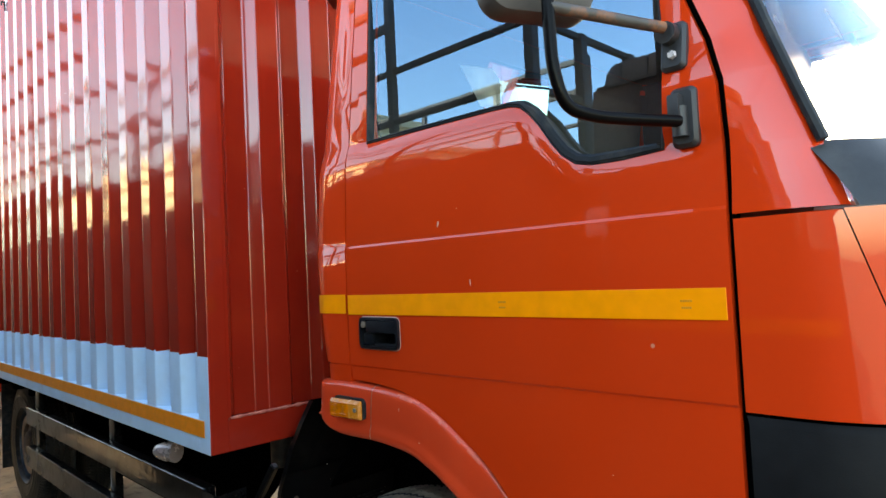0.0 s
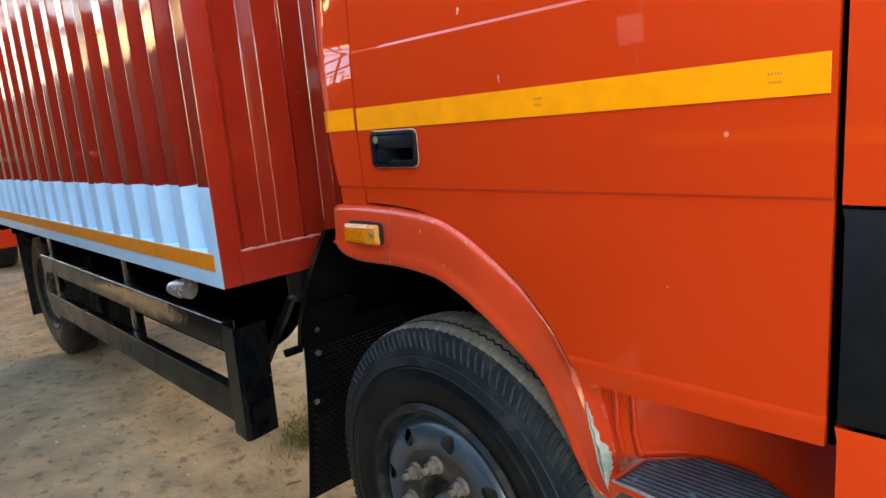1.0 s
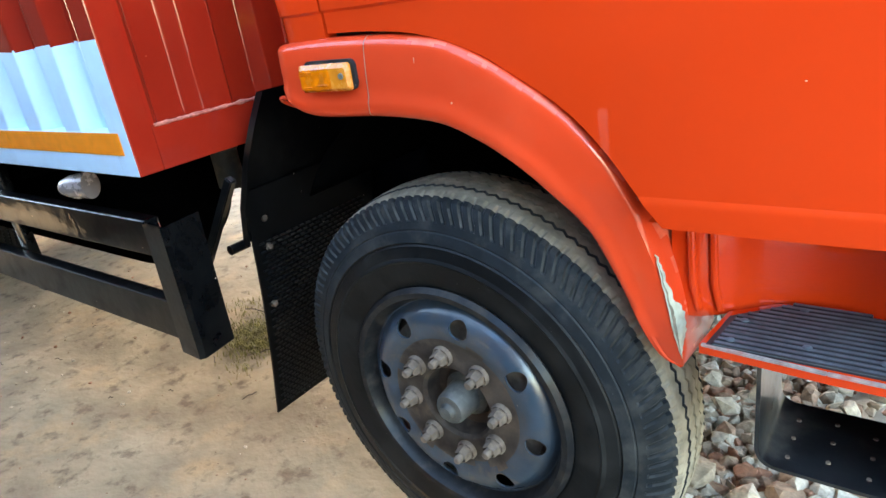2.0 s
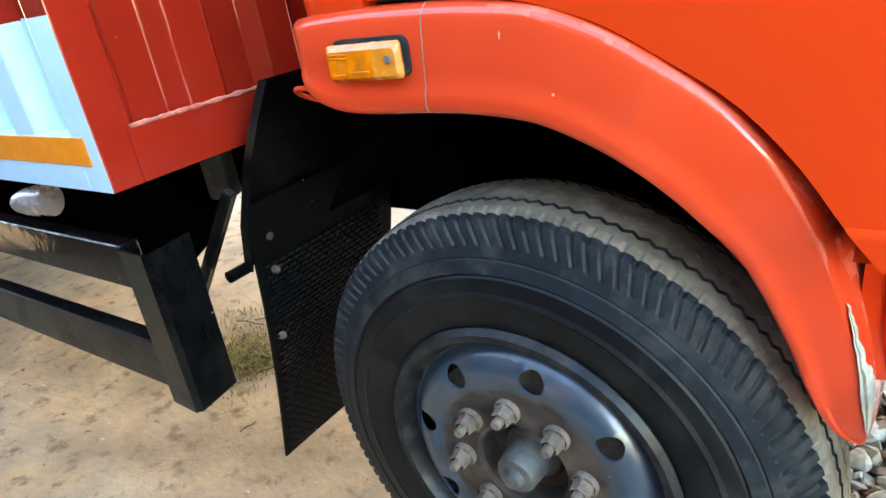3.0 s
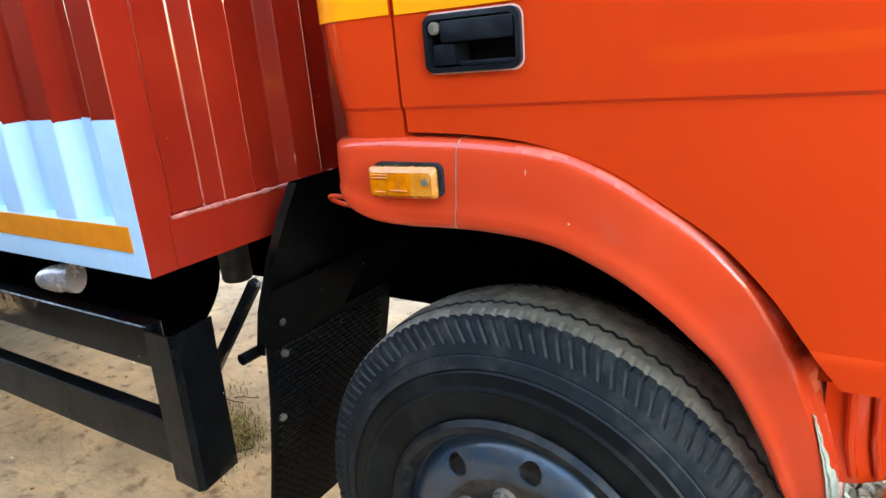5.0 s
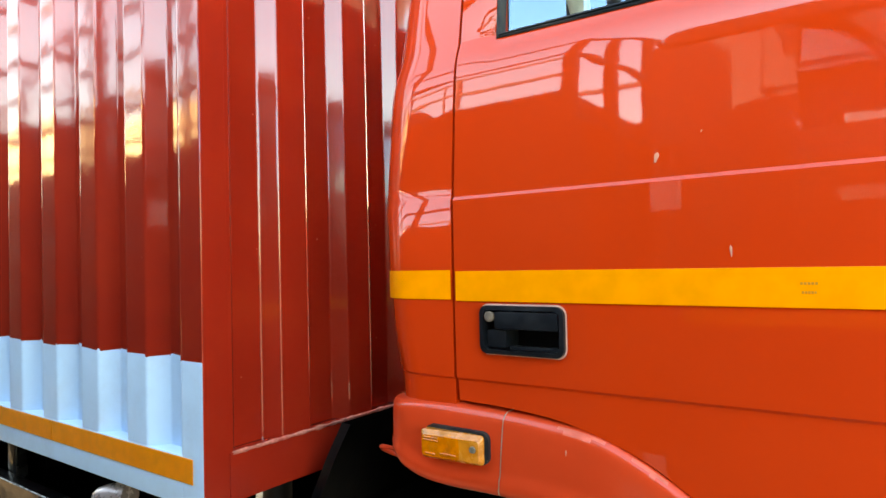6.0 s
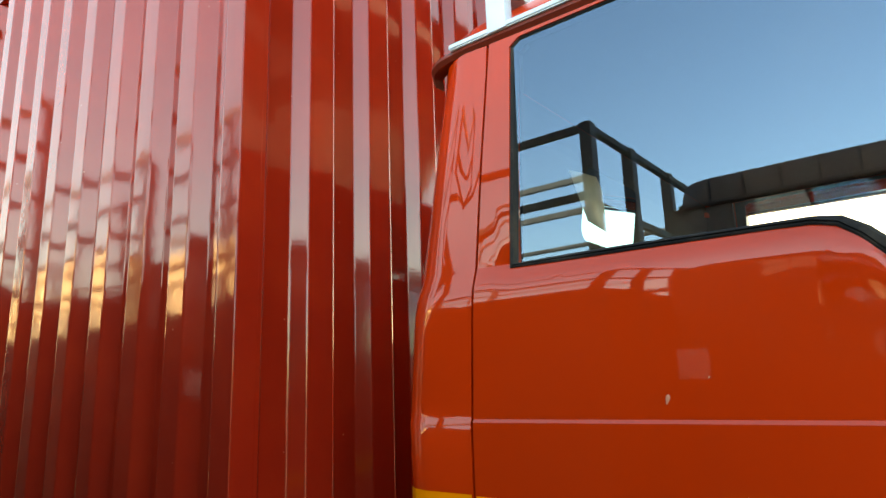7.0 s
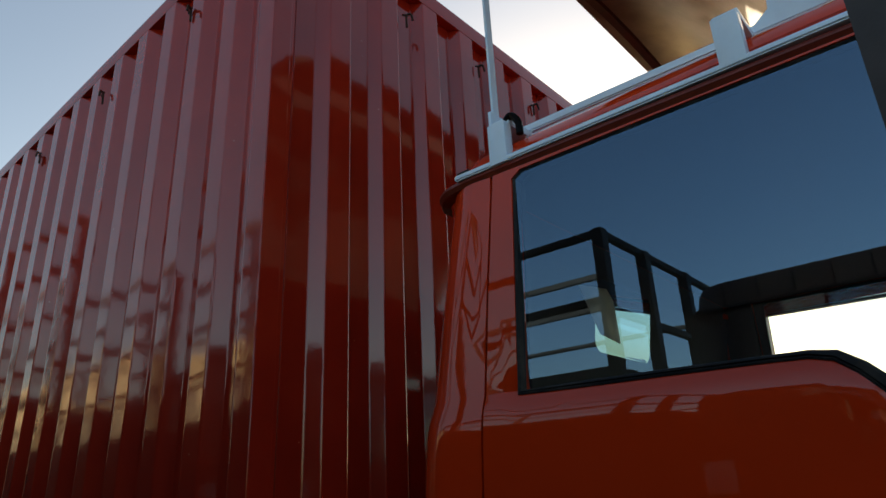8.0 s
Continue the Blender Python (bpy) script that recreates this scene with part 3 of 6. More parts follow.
def inset_loop(loop, d):
    out = []
    n = len(loop)
    for i in range(n):
        a, p, b = Vector(loop[i - 1]), Vector(loop[i]), Vector(loop[(i + 1) % n])
        t = ((p - a).normalized() + (b - p).normalized()).normalized()
        out.append((p.x - t.y * d, p.y + t.x * d))
    return out


def make_door():
    arch = [(v.x, v.z) for v in smooth_line([(0.497, 0, 1.288), (0.60, 0, 1.284), (0.70, 0, 1.272), (0.80, 0, 1.240), (0.87, 0, 1.200), (0.945, 0, 1.150), (1.005, 0, 1.088), (1.05, 0, 1.025), (1.085, 0, 0.982)], 26)]
    outline = arch + [(1.20, 0.981), (1.35, 0.982), (1.474, 0.984), (1.4745, 1.30), (1.475, 1.62), (1.475, 1.73), (1.470, 1.83), (1.449, 1.905), (1.423, 1.974), (1.36, 2.15), (1.30, 2.29), (1.275, 2.345)]
    outline += [(x, 2.348) for x in (1.1, 0.9, 0.7)] + [(gap_x(z) + 0.003, z) for z in (2.345, 2.2, 2.09, 1.9, 1.64, 1.45, 1.33)]

    def face(x, z):
        y = side_y(x, z)
        # rolled lip that follows the sill of the window
        sill = float(np.interp(x, [0.55, 1.0, 1.06, 1.11, 1.16, 1.21, 1.27, 1.40, 1.45], [1.899, 1.894, 1.89, 1.863, 1.795, 1.749, 1.742, 1.743, 1.743]))
        d = sill - z
        if 0.55 < x < 1.45 and -0.02 < d < 0.10:
            y += 0.008 * max(0.0, 1 - abs(d) / 0.05) ** 2
        # a straight ledge below the skirt
        if z < 1.026:
            y -= 0.0032 * math.sin(min(1.0, (1.026 - z) / 0.012) * math.pi / 2)
        return y
    hole = inset_loop(WINDOW, -0.010)
    bm = sheet(outline, [hole, round_rect(0.546, 0.693, 1.376, 1.446, 0.012)], face, 0.035, [0.5 + 0.045 * i for i in range(11)] + [1.0 + 0.016 * i for i in range(20)] + [1.34, 1.385, 1.43],
               [0.99, 1.0, 1.014, 1.017, 1.020, 1.023, 1.026, 1.1, 1.2, 1.25, 1.30, 1.318, 1.322, 1.3265, 1.34, 1.40, 1.50, 1.60, 1.627, 1.6325, 1.66] + [1.68 + 0.011 * i for i in range(22)] + [1.95, 2.05, 2.15, 2.25])
    door = part("door", bm, CAB, truck, "closed orange-red cab door with a stepped window sill", angle=14)
    # window rubber: wide along the sill, slim elsewhere
    bm = bmesh.new()
    a, b, c = inset_loop(WINDOW, -0.0102), inset_loop(WINDOW, -0.003), inset_loop(WINDOW, -0.0075)
    rows = [[(x, side_y(x, z) + 0.012, z) for x, z in a], [(x, side_y(x, z) + 0.004, z) for x, z in a], [(x, side_y(x, z) + 0.002, z) for x, z in c],
            [(x, side_y(x, z) + 0.006, z) for x, z in b], [(x, side_y(x, z) + 0.024, z) for x, z in b]]
    grid(bm, rows, closed=True)
    part("window_seal", bm, RUBBER, door, "black rubber window seal")
    bm = bmesh.new()
    def band(thin, wide):
        out = []
        for a, b in zip(inset_loop(WINDOW, thin)[:14], inset_loop(WINDOW, wide)[:14]):
            u = float(np.interp(a[0], [1.04, 1.13], [0.0, 1.0]))
            out.append((a[0] + (b[0] - a[0]) * u, a[1] + (b[1] - a[1]) * u))
        return out
    o1, o2, o3, o4 = band(-0.006, -0.009), band(0.002, 0.010), band(0.0, 0.005), band(-0.003, -0.004)
    rows = [[(x, side_y(x, z) + 0.022, z) for x, z in o2], [(x, side_y(x, z) + 0.008, z) for x, z in o2], [(x, side_y(x, z) + 0.002, z) for x, z in o3],
            [(x, side_y(x, z) + 0.001, z) for x, z in o4], [(x, side_y(x, z) + 0.008, z) for x, z in o1]]
    grid(bm, rows)
    part("sill_rubber", bm, RUBBER, door, "black rubber sill wiper")
    bm = bmesh.new()
    f = bm.faces.new([bm.verts.new((x, 0.197, z)) for x, z in inset_loop(WINDOW, -0.006)])
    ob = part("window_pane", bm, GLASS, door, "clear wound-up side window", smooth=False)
    ob.visible_shadow = False
    # tape
    for x0, x1 in ((0.497, 1.468),):
        bm = bmesh.new()
        box(bm, x0, x1, 0.1555, 0.1572, 1.456, 1.506, 0.0003, seg=1)
        part("reflective_tape", bm, TAPE, door, "bright orange-yellow reflective tape")
    # recessed handle
    bm = bmesh.new()
    outer, inner = round_rect(0.547, 0.697, 1.372, 1.450, 0.014), round_rect(0.5545, 0.690, 1.379, 1.443, 0.010)
    grid(bm, [[(x, 0.158, z) for x, z in outer], [(x, 0.150, z) for x, z in outer], [(x, 0.149, z) for x, z in inner], [(x, 0.215, z) for x, z in inner]], closed=True)
    g = bm.faces.new([bm.verts.new((x, 0.215, z)) for x, z in inner])
    handle = part("door_handle", bm, HANDLE, door, "black plastic recessed handle with a lock")
    bm = bmesh.new()
    box(bm, 0.575, 0.688, 0.1495, 0.166, 1.412, 1.441, 0.005)
    box(bm, 0.600, 0.686, 0.157, 0.168, 1.380, 1.386, 0.002)
    box(bm, 0.556, 0.594, 0.156, 0.200, 1.381, 1.411, 0.008)
    part("handle_flap", bm, HANDLE, handle)
    bm = bmesh.new()
    lathe(bm, [(0.0001, -0.0035), (0.006, -0.0035), (0.0085, -0.002), (0.0085, 0.004)], 20, (0.566, 0.150, 1.432))
    box(bm, 0.565, 0.567, 0.1452, 0.147, 1.428, 1.436, 0)
    part("lock_cylinder", bm, NUT, handle, "small steel lock barrel")
    # light edge of old paint round the handle
    bm = bmesh.new()
    o2 = round_rect(0.5445, 0.6995, 1.3695, 1.4525, 0.016)
    grid(bm, [[(x, 0.1572, z) for x, z in o2], [(x, 0.1570, z) for x, z in outer]], closed=True)
    part("handle_trim", bm, material("worn_edge", (0.62, 0.33, 0.25), 0.6), handle)
    return door


door = make_door()
bm = bmesh.new()
rows = []
for z in (1.458, 1.508):
    y0, cx, r = side_y(0.6, 1.48) - 0.0018, 0.39 + lean(1.48), 0.1018
    line = [(0.4865, y0), (0.44, y0), (cx, y0)] + [(cx - r * math.sin(a), y0 + r - r * math.cos(a)) for a in [radians(v) for v in range(5, 46, 5)]]
    rows.append([(x, y, z) for x, y in line])
grid(bm, rows)
part("reflective_tape", bm, TAPE, cab, "bright orange-yellow reflective tape")


def make_front():
    # rubber weatherstrip down the door's front edge
    bm = bmesh.new()
    pts = [(1.4785, 0.984), (1.479, 1.30), (1.4795, 1.62), (1.4795, 1.73), (1.4745, 1.83), (1.453, 1.905), (1.427, 1.974), (1.364, 2.15), (1.28, 2.345)]
    rows = [[(x - 0.004, side_y(x, z) + 0.028, z), (x - 0.0035, side_y(x, z) + 0.010, z), (x + 0.001, side_y(x, z) + 0.007, z), (x + 0.0055, side_y(x, z) + 0.010, z), (x + 0.006, side_y(x, z) + 0.028, z)] for x, z in pts]
    grid(bm, rows)
    part("door_seal", bm, UNDER, cab, "black rubber door seal")
    # A-pillar
    outline = [(1.484, 1.618), (1.56, 1.618), (1.632, 1.618), (1.601, 1.718), (1.557, 1.843), (1.515, 1.945), (1.44, 2.14), (1.36, 2.345), (1.290, 2.345), (1.372, 2.15), (1.435, 1.974), (1.461, 1.905), (1.4825, 1.83), (1.487, 1.73)]

    def face(x, z):
        edge = float(np.interp(z, [1.62, 1.945, 2.345], [1.63, 1.515, 1.36]))
        d = max(0.0, x - (edge - 0.09))
        return side_y(1.45, z) + 4.5 * d * d
    bm = sheet(outline, [], face, 0.03, [1.34 + 0.02 * i for i in range(15)], [1.66 + 0.06 * i for i in range(12)])
    part("front_pillar", bm, CAB, cab)
    # front corner panel below it
    def plan(x0, a0, a1, n=10, r=0.24):
        line = [(x0, side_y(1.45, 1.45))] if x0 else []
        for i in range(n + 1):
            a = radians(a0 + (a1 - a0) * i / n)
            line.append((1.56 + r * math.sin(a), side_y(1.45, 1.45) + r - r * math.cos(a)))
        return line
    for s in (0, 1):
        m = (lambda p, z: (p[0], p[1], z)) if s == 0 else (lambda p, z: (p[0], WIDE - p[1], z))
        bm = bmesh.new()
        rows = []
        for z, k in ((1.318, 0), (1.45, 0), (1.60, 0), (1.610, 0), (1.612, 1)):
            a1 = 38 - 22 * (z - 1.318) / 0.3
            rows.append([m((x, y + 0.012 * k), z) for x, y in plan(1.485, 0, a1)])
        grid(bm, rows)
        part("corner_panel", bm, CAB, cab)
        for name, mt, levels, note in (("bumper_band", BAND_PLASTIC, ((1.022, -0.004), (1.03, 0.002), (1.15, 0.003), (1.30, 0.002), (1.312, -0.006)), "matt black plastic front corner band"),
                                       ("bumper", CAB, ((0.60, -0.02), (0.63, 0.0), (0.80, 0.006), (1.0, 0.004), (1.016, -0.004)), "orange-red lower bumper")):
            bm = bmesh.new()
            rows = []
            for z, d in levels:
                line = plan(1.488, 0, 90)
                rows.append([m((1.488, 0.22), z)] + [m((x + d * 0.6, y - d * 0.8), z) for x, y in line] + [m((1.80 + d, CY), z)])
            grid(bm, rows)
            part(name, bm, mt, cab, note)
    bm = bmesh.new()
    rows = []
    for z in (1.318, 1.45, 1.60, 1.612):
        a0 = 38.5 - 22 * (z - 1.318) / 0.3
        line = plan(None, a0, 90)
        rows.append([(x, y, z) for x, y in line] + [(x, WIDE - y, z) for x, y in reversed(line)])
    grid(bm, rows)
    part("front_panel", bm, CAB, cab)
    # cowl under the windscreen and the screen itself
    bm = bmesh.new()
    rows = []
    for z, back in ((1.614, 0.0), (1.66, 0.012), (1.715, 0.045)):
        line = [(1.56 + (0.235 - back) * math.sin(a), side_y(1.45, 1.45) + 0.004 + back * 0.3 + 0.235 - 0.235 * math.cos(a)) for a in [radians(22 + 7.55 * i) for i in range(10)]]
        rows.append([(x - 0.05 * (z - 1.614) / 0.1, y, z) for x, y in line] + [(x - 0.05 * (z - 1.614) / 0.1, WIDE - y, z) for x, y in reversed(line)])
    grid(bm, rows)
    part("cowl", bm, PLASTIC, cab, "black plastic windscreen cowl")
    bm = bmesh.new()
    rows = []
    for i in range(9):
        z = 1.715 + (2.335 - 1.715) * i / 8
        xe = float(np.interp(z, [1.62, 1.945, 2.345], [1.63, 1.515, 1.36]))
        ye = side_y(1.45, z) + 0.045
        rows.append([(xe + 0.13 * math.sin(math.pi * k / 16) ** 0.8, ye + (WIDE - 2 * ye) * k / 16, z) for k in range(17)])
    grid(bm, rows)
    ob = part("windscreen", bm, SCREEN_GLASS, cab, "dusty curved windscreen")
    ob.visible_shadow = False
    for s in (0, 1):
        bm = bmesh.new()
        pts = [(rows[i][0][0] + 0.004, rows[i][0][1] if s == 0 else WIDE - rows[i][0][1], rows[i][0][2]) for i in range(9)]
        tube(bm, [(x + 0.004, y - (0.012 if s == 0 else -0.012), z) for x, y, z in pts], 0.009, 8)
        part("windscreen_seal", bm, RUBBER, cab, "black rubber windscreen seal")
    bm = bmesh.new()
    tube(bm, [(1.60, 0.42, 1.735), (1.63, 0.75, 1.76), (1.66, 1.1, 1.79)], 0.006, 8)
    part("wiper", bm, PLASTIC, cab, "black wiper arm")


make_front()


def make_strap():
    """A grey strap that hangs inside the windscreen, wider at its end."""
    bm = bmesh.new()
    rows = []
    for z, x, w in ((2.10, 1.474, 0.010), (2.03, 1.480, 0.011), (1.97, 1.490, 0.011), (1.935, 1.502, 0.013), (1.915, 1.514, 0.018), (1.890, 1.522, 0.019), (1.874, 1.526, 0.012)):
        rows.append([(x + w * math.cos(a), 0.42 + w * 0.6 * math.sin(a), z) for a in [2 * math.pi * k / 12 for k in range(12)]])
    g = grid(bm, rows, closed=True)
    bm.faces.new(g[0])
    bm.faces.new(g[-1])
    part("strap", bm, PLASTIC, cab, "grey strap hanging inside the windscreen")


make_strap()


# ---- fender, step and skirt ----
F_OUT = [(0.326, 1.275), (0.45, 1.281), (0.588, 1.278), (0.66, 1.273), (0.74, 1.262), (0.81, 1.234), (0.868, 1.200), (0.93, 1.156), (0.982, 1.100), (1.020, 1.050), (1.045, 1.000), (1.063, 0.950), (1.080, 0.900), (1.093, 0.850), (1.102, 0.800), (1.106, 0.760), (1.104, 0.727), (1.092, 0.710)]
F_IN = [(0.326, 1.188), (0.420, 1.145), (0.578, 1.143), (0.65, 1.140), (0.725, 1.130), (0.785, 1.108), (0.838, 1.080), (0.880, 1.046), (0.912, 1.012), (0.936, 0.982), (0.957, 0.950), (0.975, 0.915), (0.992, 0.880), (1.008, 0.845), (1.024, 0.800), (1.040, 0.760), (1.060, 0.728), (1.088, 0.709)]


def tuck(s):
    """How far the flare draws in towards its front tip, and how far its front edge turns in; s from 0 to 130."""
    i = s * 17 / 130
    return (float(np.interp(i, [6, 7, 8, 9, 10, 11, 13, 14, 15, 16, 17], [0, 0.008, 0.018, 0.030, 0.042, 0.048, 0.052, 0.056, 0.064, 0.074, 0.085])),
            float(np.interp(i, [8, 10, 12, 16, 17], [0, 0.03, 0.08, 0.08, 0.03])))


def flare_y(f, s):
    deep, turn = tuck(s)
    base = float(np.interp(f, [0.0, 0.03, 0.09, 0.16, 0.24, 0.42, 0.74, 0.80, 0.92, 0.97, 1.0], [0.166, 0.157, 0.152, 0.1505, 0.150, 0.149, 0.149, 0.1462, 0.1462, 0.149, 0.155]))
    return base + deep + turn * max(0.0, 1 - f / 0.22) ** 1.6


def wrap(x):
    """The flare's rear end turns in on a radius."""
    u = min(1.0, max(0.0, (0.386 - x) / 0.062))
    return 0.062 * (1 - math.sqrt(1 - u * u))


def fender_rows(i0, i1, n):
    o = smooth_line([(x, 0, z) for x, z in F_OUT], 131)
    q = smooth_line([(x, 0, z) for x, z in F_IN], 131)
    rows = []
    for k in range(n):
        s = min(129.999, i0 + (i1 - i0) * k / (n - 1))
        j, u = int(s), s - int(s)
        a, b = o[j].lerp(o[j + 1], u), q[j].lerp(q[j + 1], u)
        row = [(a.x, flare_y(0, s) + wrap(a.x) + 0.04, a.z)]
        for f in (0.0, 0.02, 0.05, 0.09, 0.13, 0.17, 0.22, 0.28, 0.36, 0.46, 0.60, 0.74, 0.80, 0.92, 0.97, 1.0):
            p = a.lerp(b, f)
            row.append((p.x, flare_y(f, s) + wrap(p.x), p.z))
        deep = tuck(s)[0]
        for f, y in ((1.01, 0.165), (0.99, 0.24)):
            p = a.lerp(b, f)
            row.append((p.x, y + deep + wrap(p.x), p.z))
        rows.append(row)
    return rows


bm = bmesh.new()
grid(bm, fender_rows(0, 15.22, 40))
part("fender_end", bm, FENDER, cab, "orange-red rear fender cap")
bm = bmesh.new()
grid(bm, fender_rows(15.36, 130, 110))
# paint rubbed thin along the crest
for i, f in enumerate(bm.faces):
    row, col = divmod(i, 18)
    if col in (2, 3) and noise.noise(Vector((row * 0.21, col * 0.3, 6))) + 0.4 * noise.noise(Vector((row * 0.9, col, 1))) > (0.12 if col == 3 else -0.08):
        f.material_index = 1
fender = part("fender", bm, [FENDER, RUBBED], cab, "orange-red wheel arch flare, chipped at its front tip")
bm = bmesh.new()
grid(bm, [[(x, y + 0.0012, z) for x, y, z in row] for row in fender_rows(15.15, 15.42, 3)])
part("fender_seam", bm, BARE, cab, "pale filler in the fender joint")
# bare patch at the tip
bm = bmesh.new()
o = smooth_line([(x, 0, z) for x, z in F_OUT], 131)
q = smooth_line([(x, 0, z) for x, z in F_IN], 131)
edge = random.Random(2)
COLS = [[], [], [], [], []]
span = [k for k in range(131) if 0.735 < o[k].z < 0.925 and o[k].x > 1.0]
for s in span:
    u = (s - span[0]) / (span[-1] - span[0])
    left = float(np.interp(u, [0, 0.3, 0.65, 0.9, 1], [0.17, 0.22, 0.27, 0.27, 0.25])) + edge.uniform(-0.008, 0.008)
    right = float(np.interp(u, [0, 0.25, 0.40, 0.5, 0.62, 0.8, 0.9, 1], [0.16, 0.16, 0.145, 0.105, 0.10, 0.155, 0.20, 0.245])) + edge.uniform(-0.010, 0.010)
    for k in range(5):
        f = left + (right - left) * k / 4
        p = o[s].lerp(q[s], f)
        COLS[k].append((p.x + 0.002, flare_y(f, s) - 0.0035, p.z))
for k in range(4):
    grid(bm, COLS[k:k + 2], 1 if k == 1 else 0)
bmesh.ops.remove_doubles(bm, verts=bm.verts[:], dist=1e-6)
part("bare_patch", bm, [BARE, RUSTY], fender, "scraped bare grey filler")


def make_lamp():
    bm = bmesh.new()
    outer = round_rect(0.437, 0.564, 1.192, 1.245, 0.014)
    grid(bm, [[(x, 0.152, z) for x, z in outer], [(x, 0.142, z) for x, z in outer]], closed=True)
    bm.faces.new([bm.verts.new((x, 0.142, z)) for x, z in outer])
    lamp = part("marker_lamp", bm, RUBBER, truck, "amber side marker lamp on a black rubber pad")
    bm = bmesh.new()
    face = lambda x: 0.124 + 0.22 * max(0.0, x - 0.515)
    a, b = round_rect(0.437, 0.556, 1.192, 1.240, 0.006), round_rect(0.442, 0.551, 1.197, 1.232, 0.006)
    grid(bm, [[(x, 0.1425, z) for x, z in a], [(x, face(x) + 0.006, z) for x, z in a], [(x, face(x), z) for x, z in b]], closed=True)
    bmesh.ops.triangle_fill(bm, use_beauty=True, use_dissolve=False, edges=[e for e in bm.edges if len(e.link_faces) == 1 and all(v.co.y < 0.1415 for v in e.verts)])
    bmesh.ops.bisect_plane(bm, geom=bm.verts[:] + bm.edges[:] + bm.faces[:], plane_co=(0.515, 0, 0), plane_no=(1, 0, 0), dist=1e-5)
    bmesh.ops.bisect_plane(bm, geom=bm.verts[:] + bm.edges[:] + bm.faces[:], plane_co=(0, 0, 1.2325), plane_no=(0, 0, 1), dist=1e-5)
    for v in bm.verts:
        if v.co.x > 0.514 and v.co.y < 0.14:
            v.co.y = max(v.co.y, face(v.co.x))
    for f in bm.faces:
        c = f.calc_center_median()
        f.material_index = 1 if c.x > 0.515 or c.z > 1.2325 else 0
    part("lens", bm, [AMBER, MILKY], lamp, "amber plastic lens, clearer at its sloping end", angle=20)
    # moulded ribs and filament box seen through the lens
    for x0, x1, z0, z1 in ((0.445, 0.476, 1.2265, 1.2295), (0.445, 0.476, 1.2225, 1.2250), (0.480, 0.512, 1.203, 1.206), (0.450, 0.470, 1.200, 1.203)):
        bm = bmesh.new()
        box(bm, x0, x1, 0.1228, 0.1245, z0, z1, 0.0006, seg=1)
        part("lens_rib", bm, AMBER, lamp)
    bm = bmesh.new()
    lathe(bm, [(0.0001, -0.001), (0.005, -0.001), (0.006, 0.002)], 14, (0.541, 0.1285, 1.218))
    part("screw", bm, RUSTY, lamp)


make_lamp()
# wire loop under the fender's rear corner
bm = bmesh.new()
tube(bm, rounded([(0.37, 0.195, 1.168), (0.292, 0.190, 1.174), (0.268, 0.215, 1.160), (0.290, 0.235, 1.144), (0.38, 0.24, 1.142)], 0.025), 0.0042, 8)
part("wire_loop", bm, FENDER, cab)


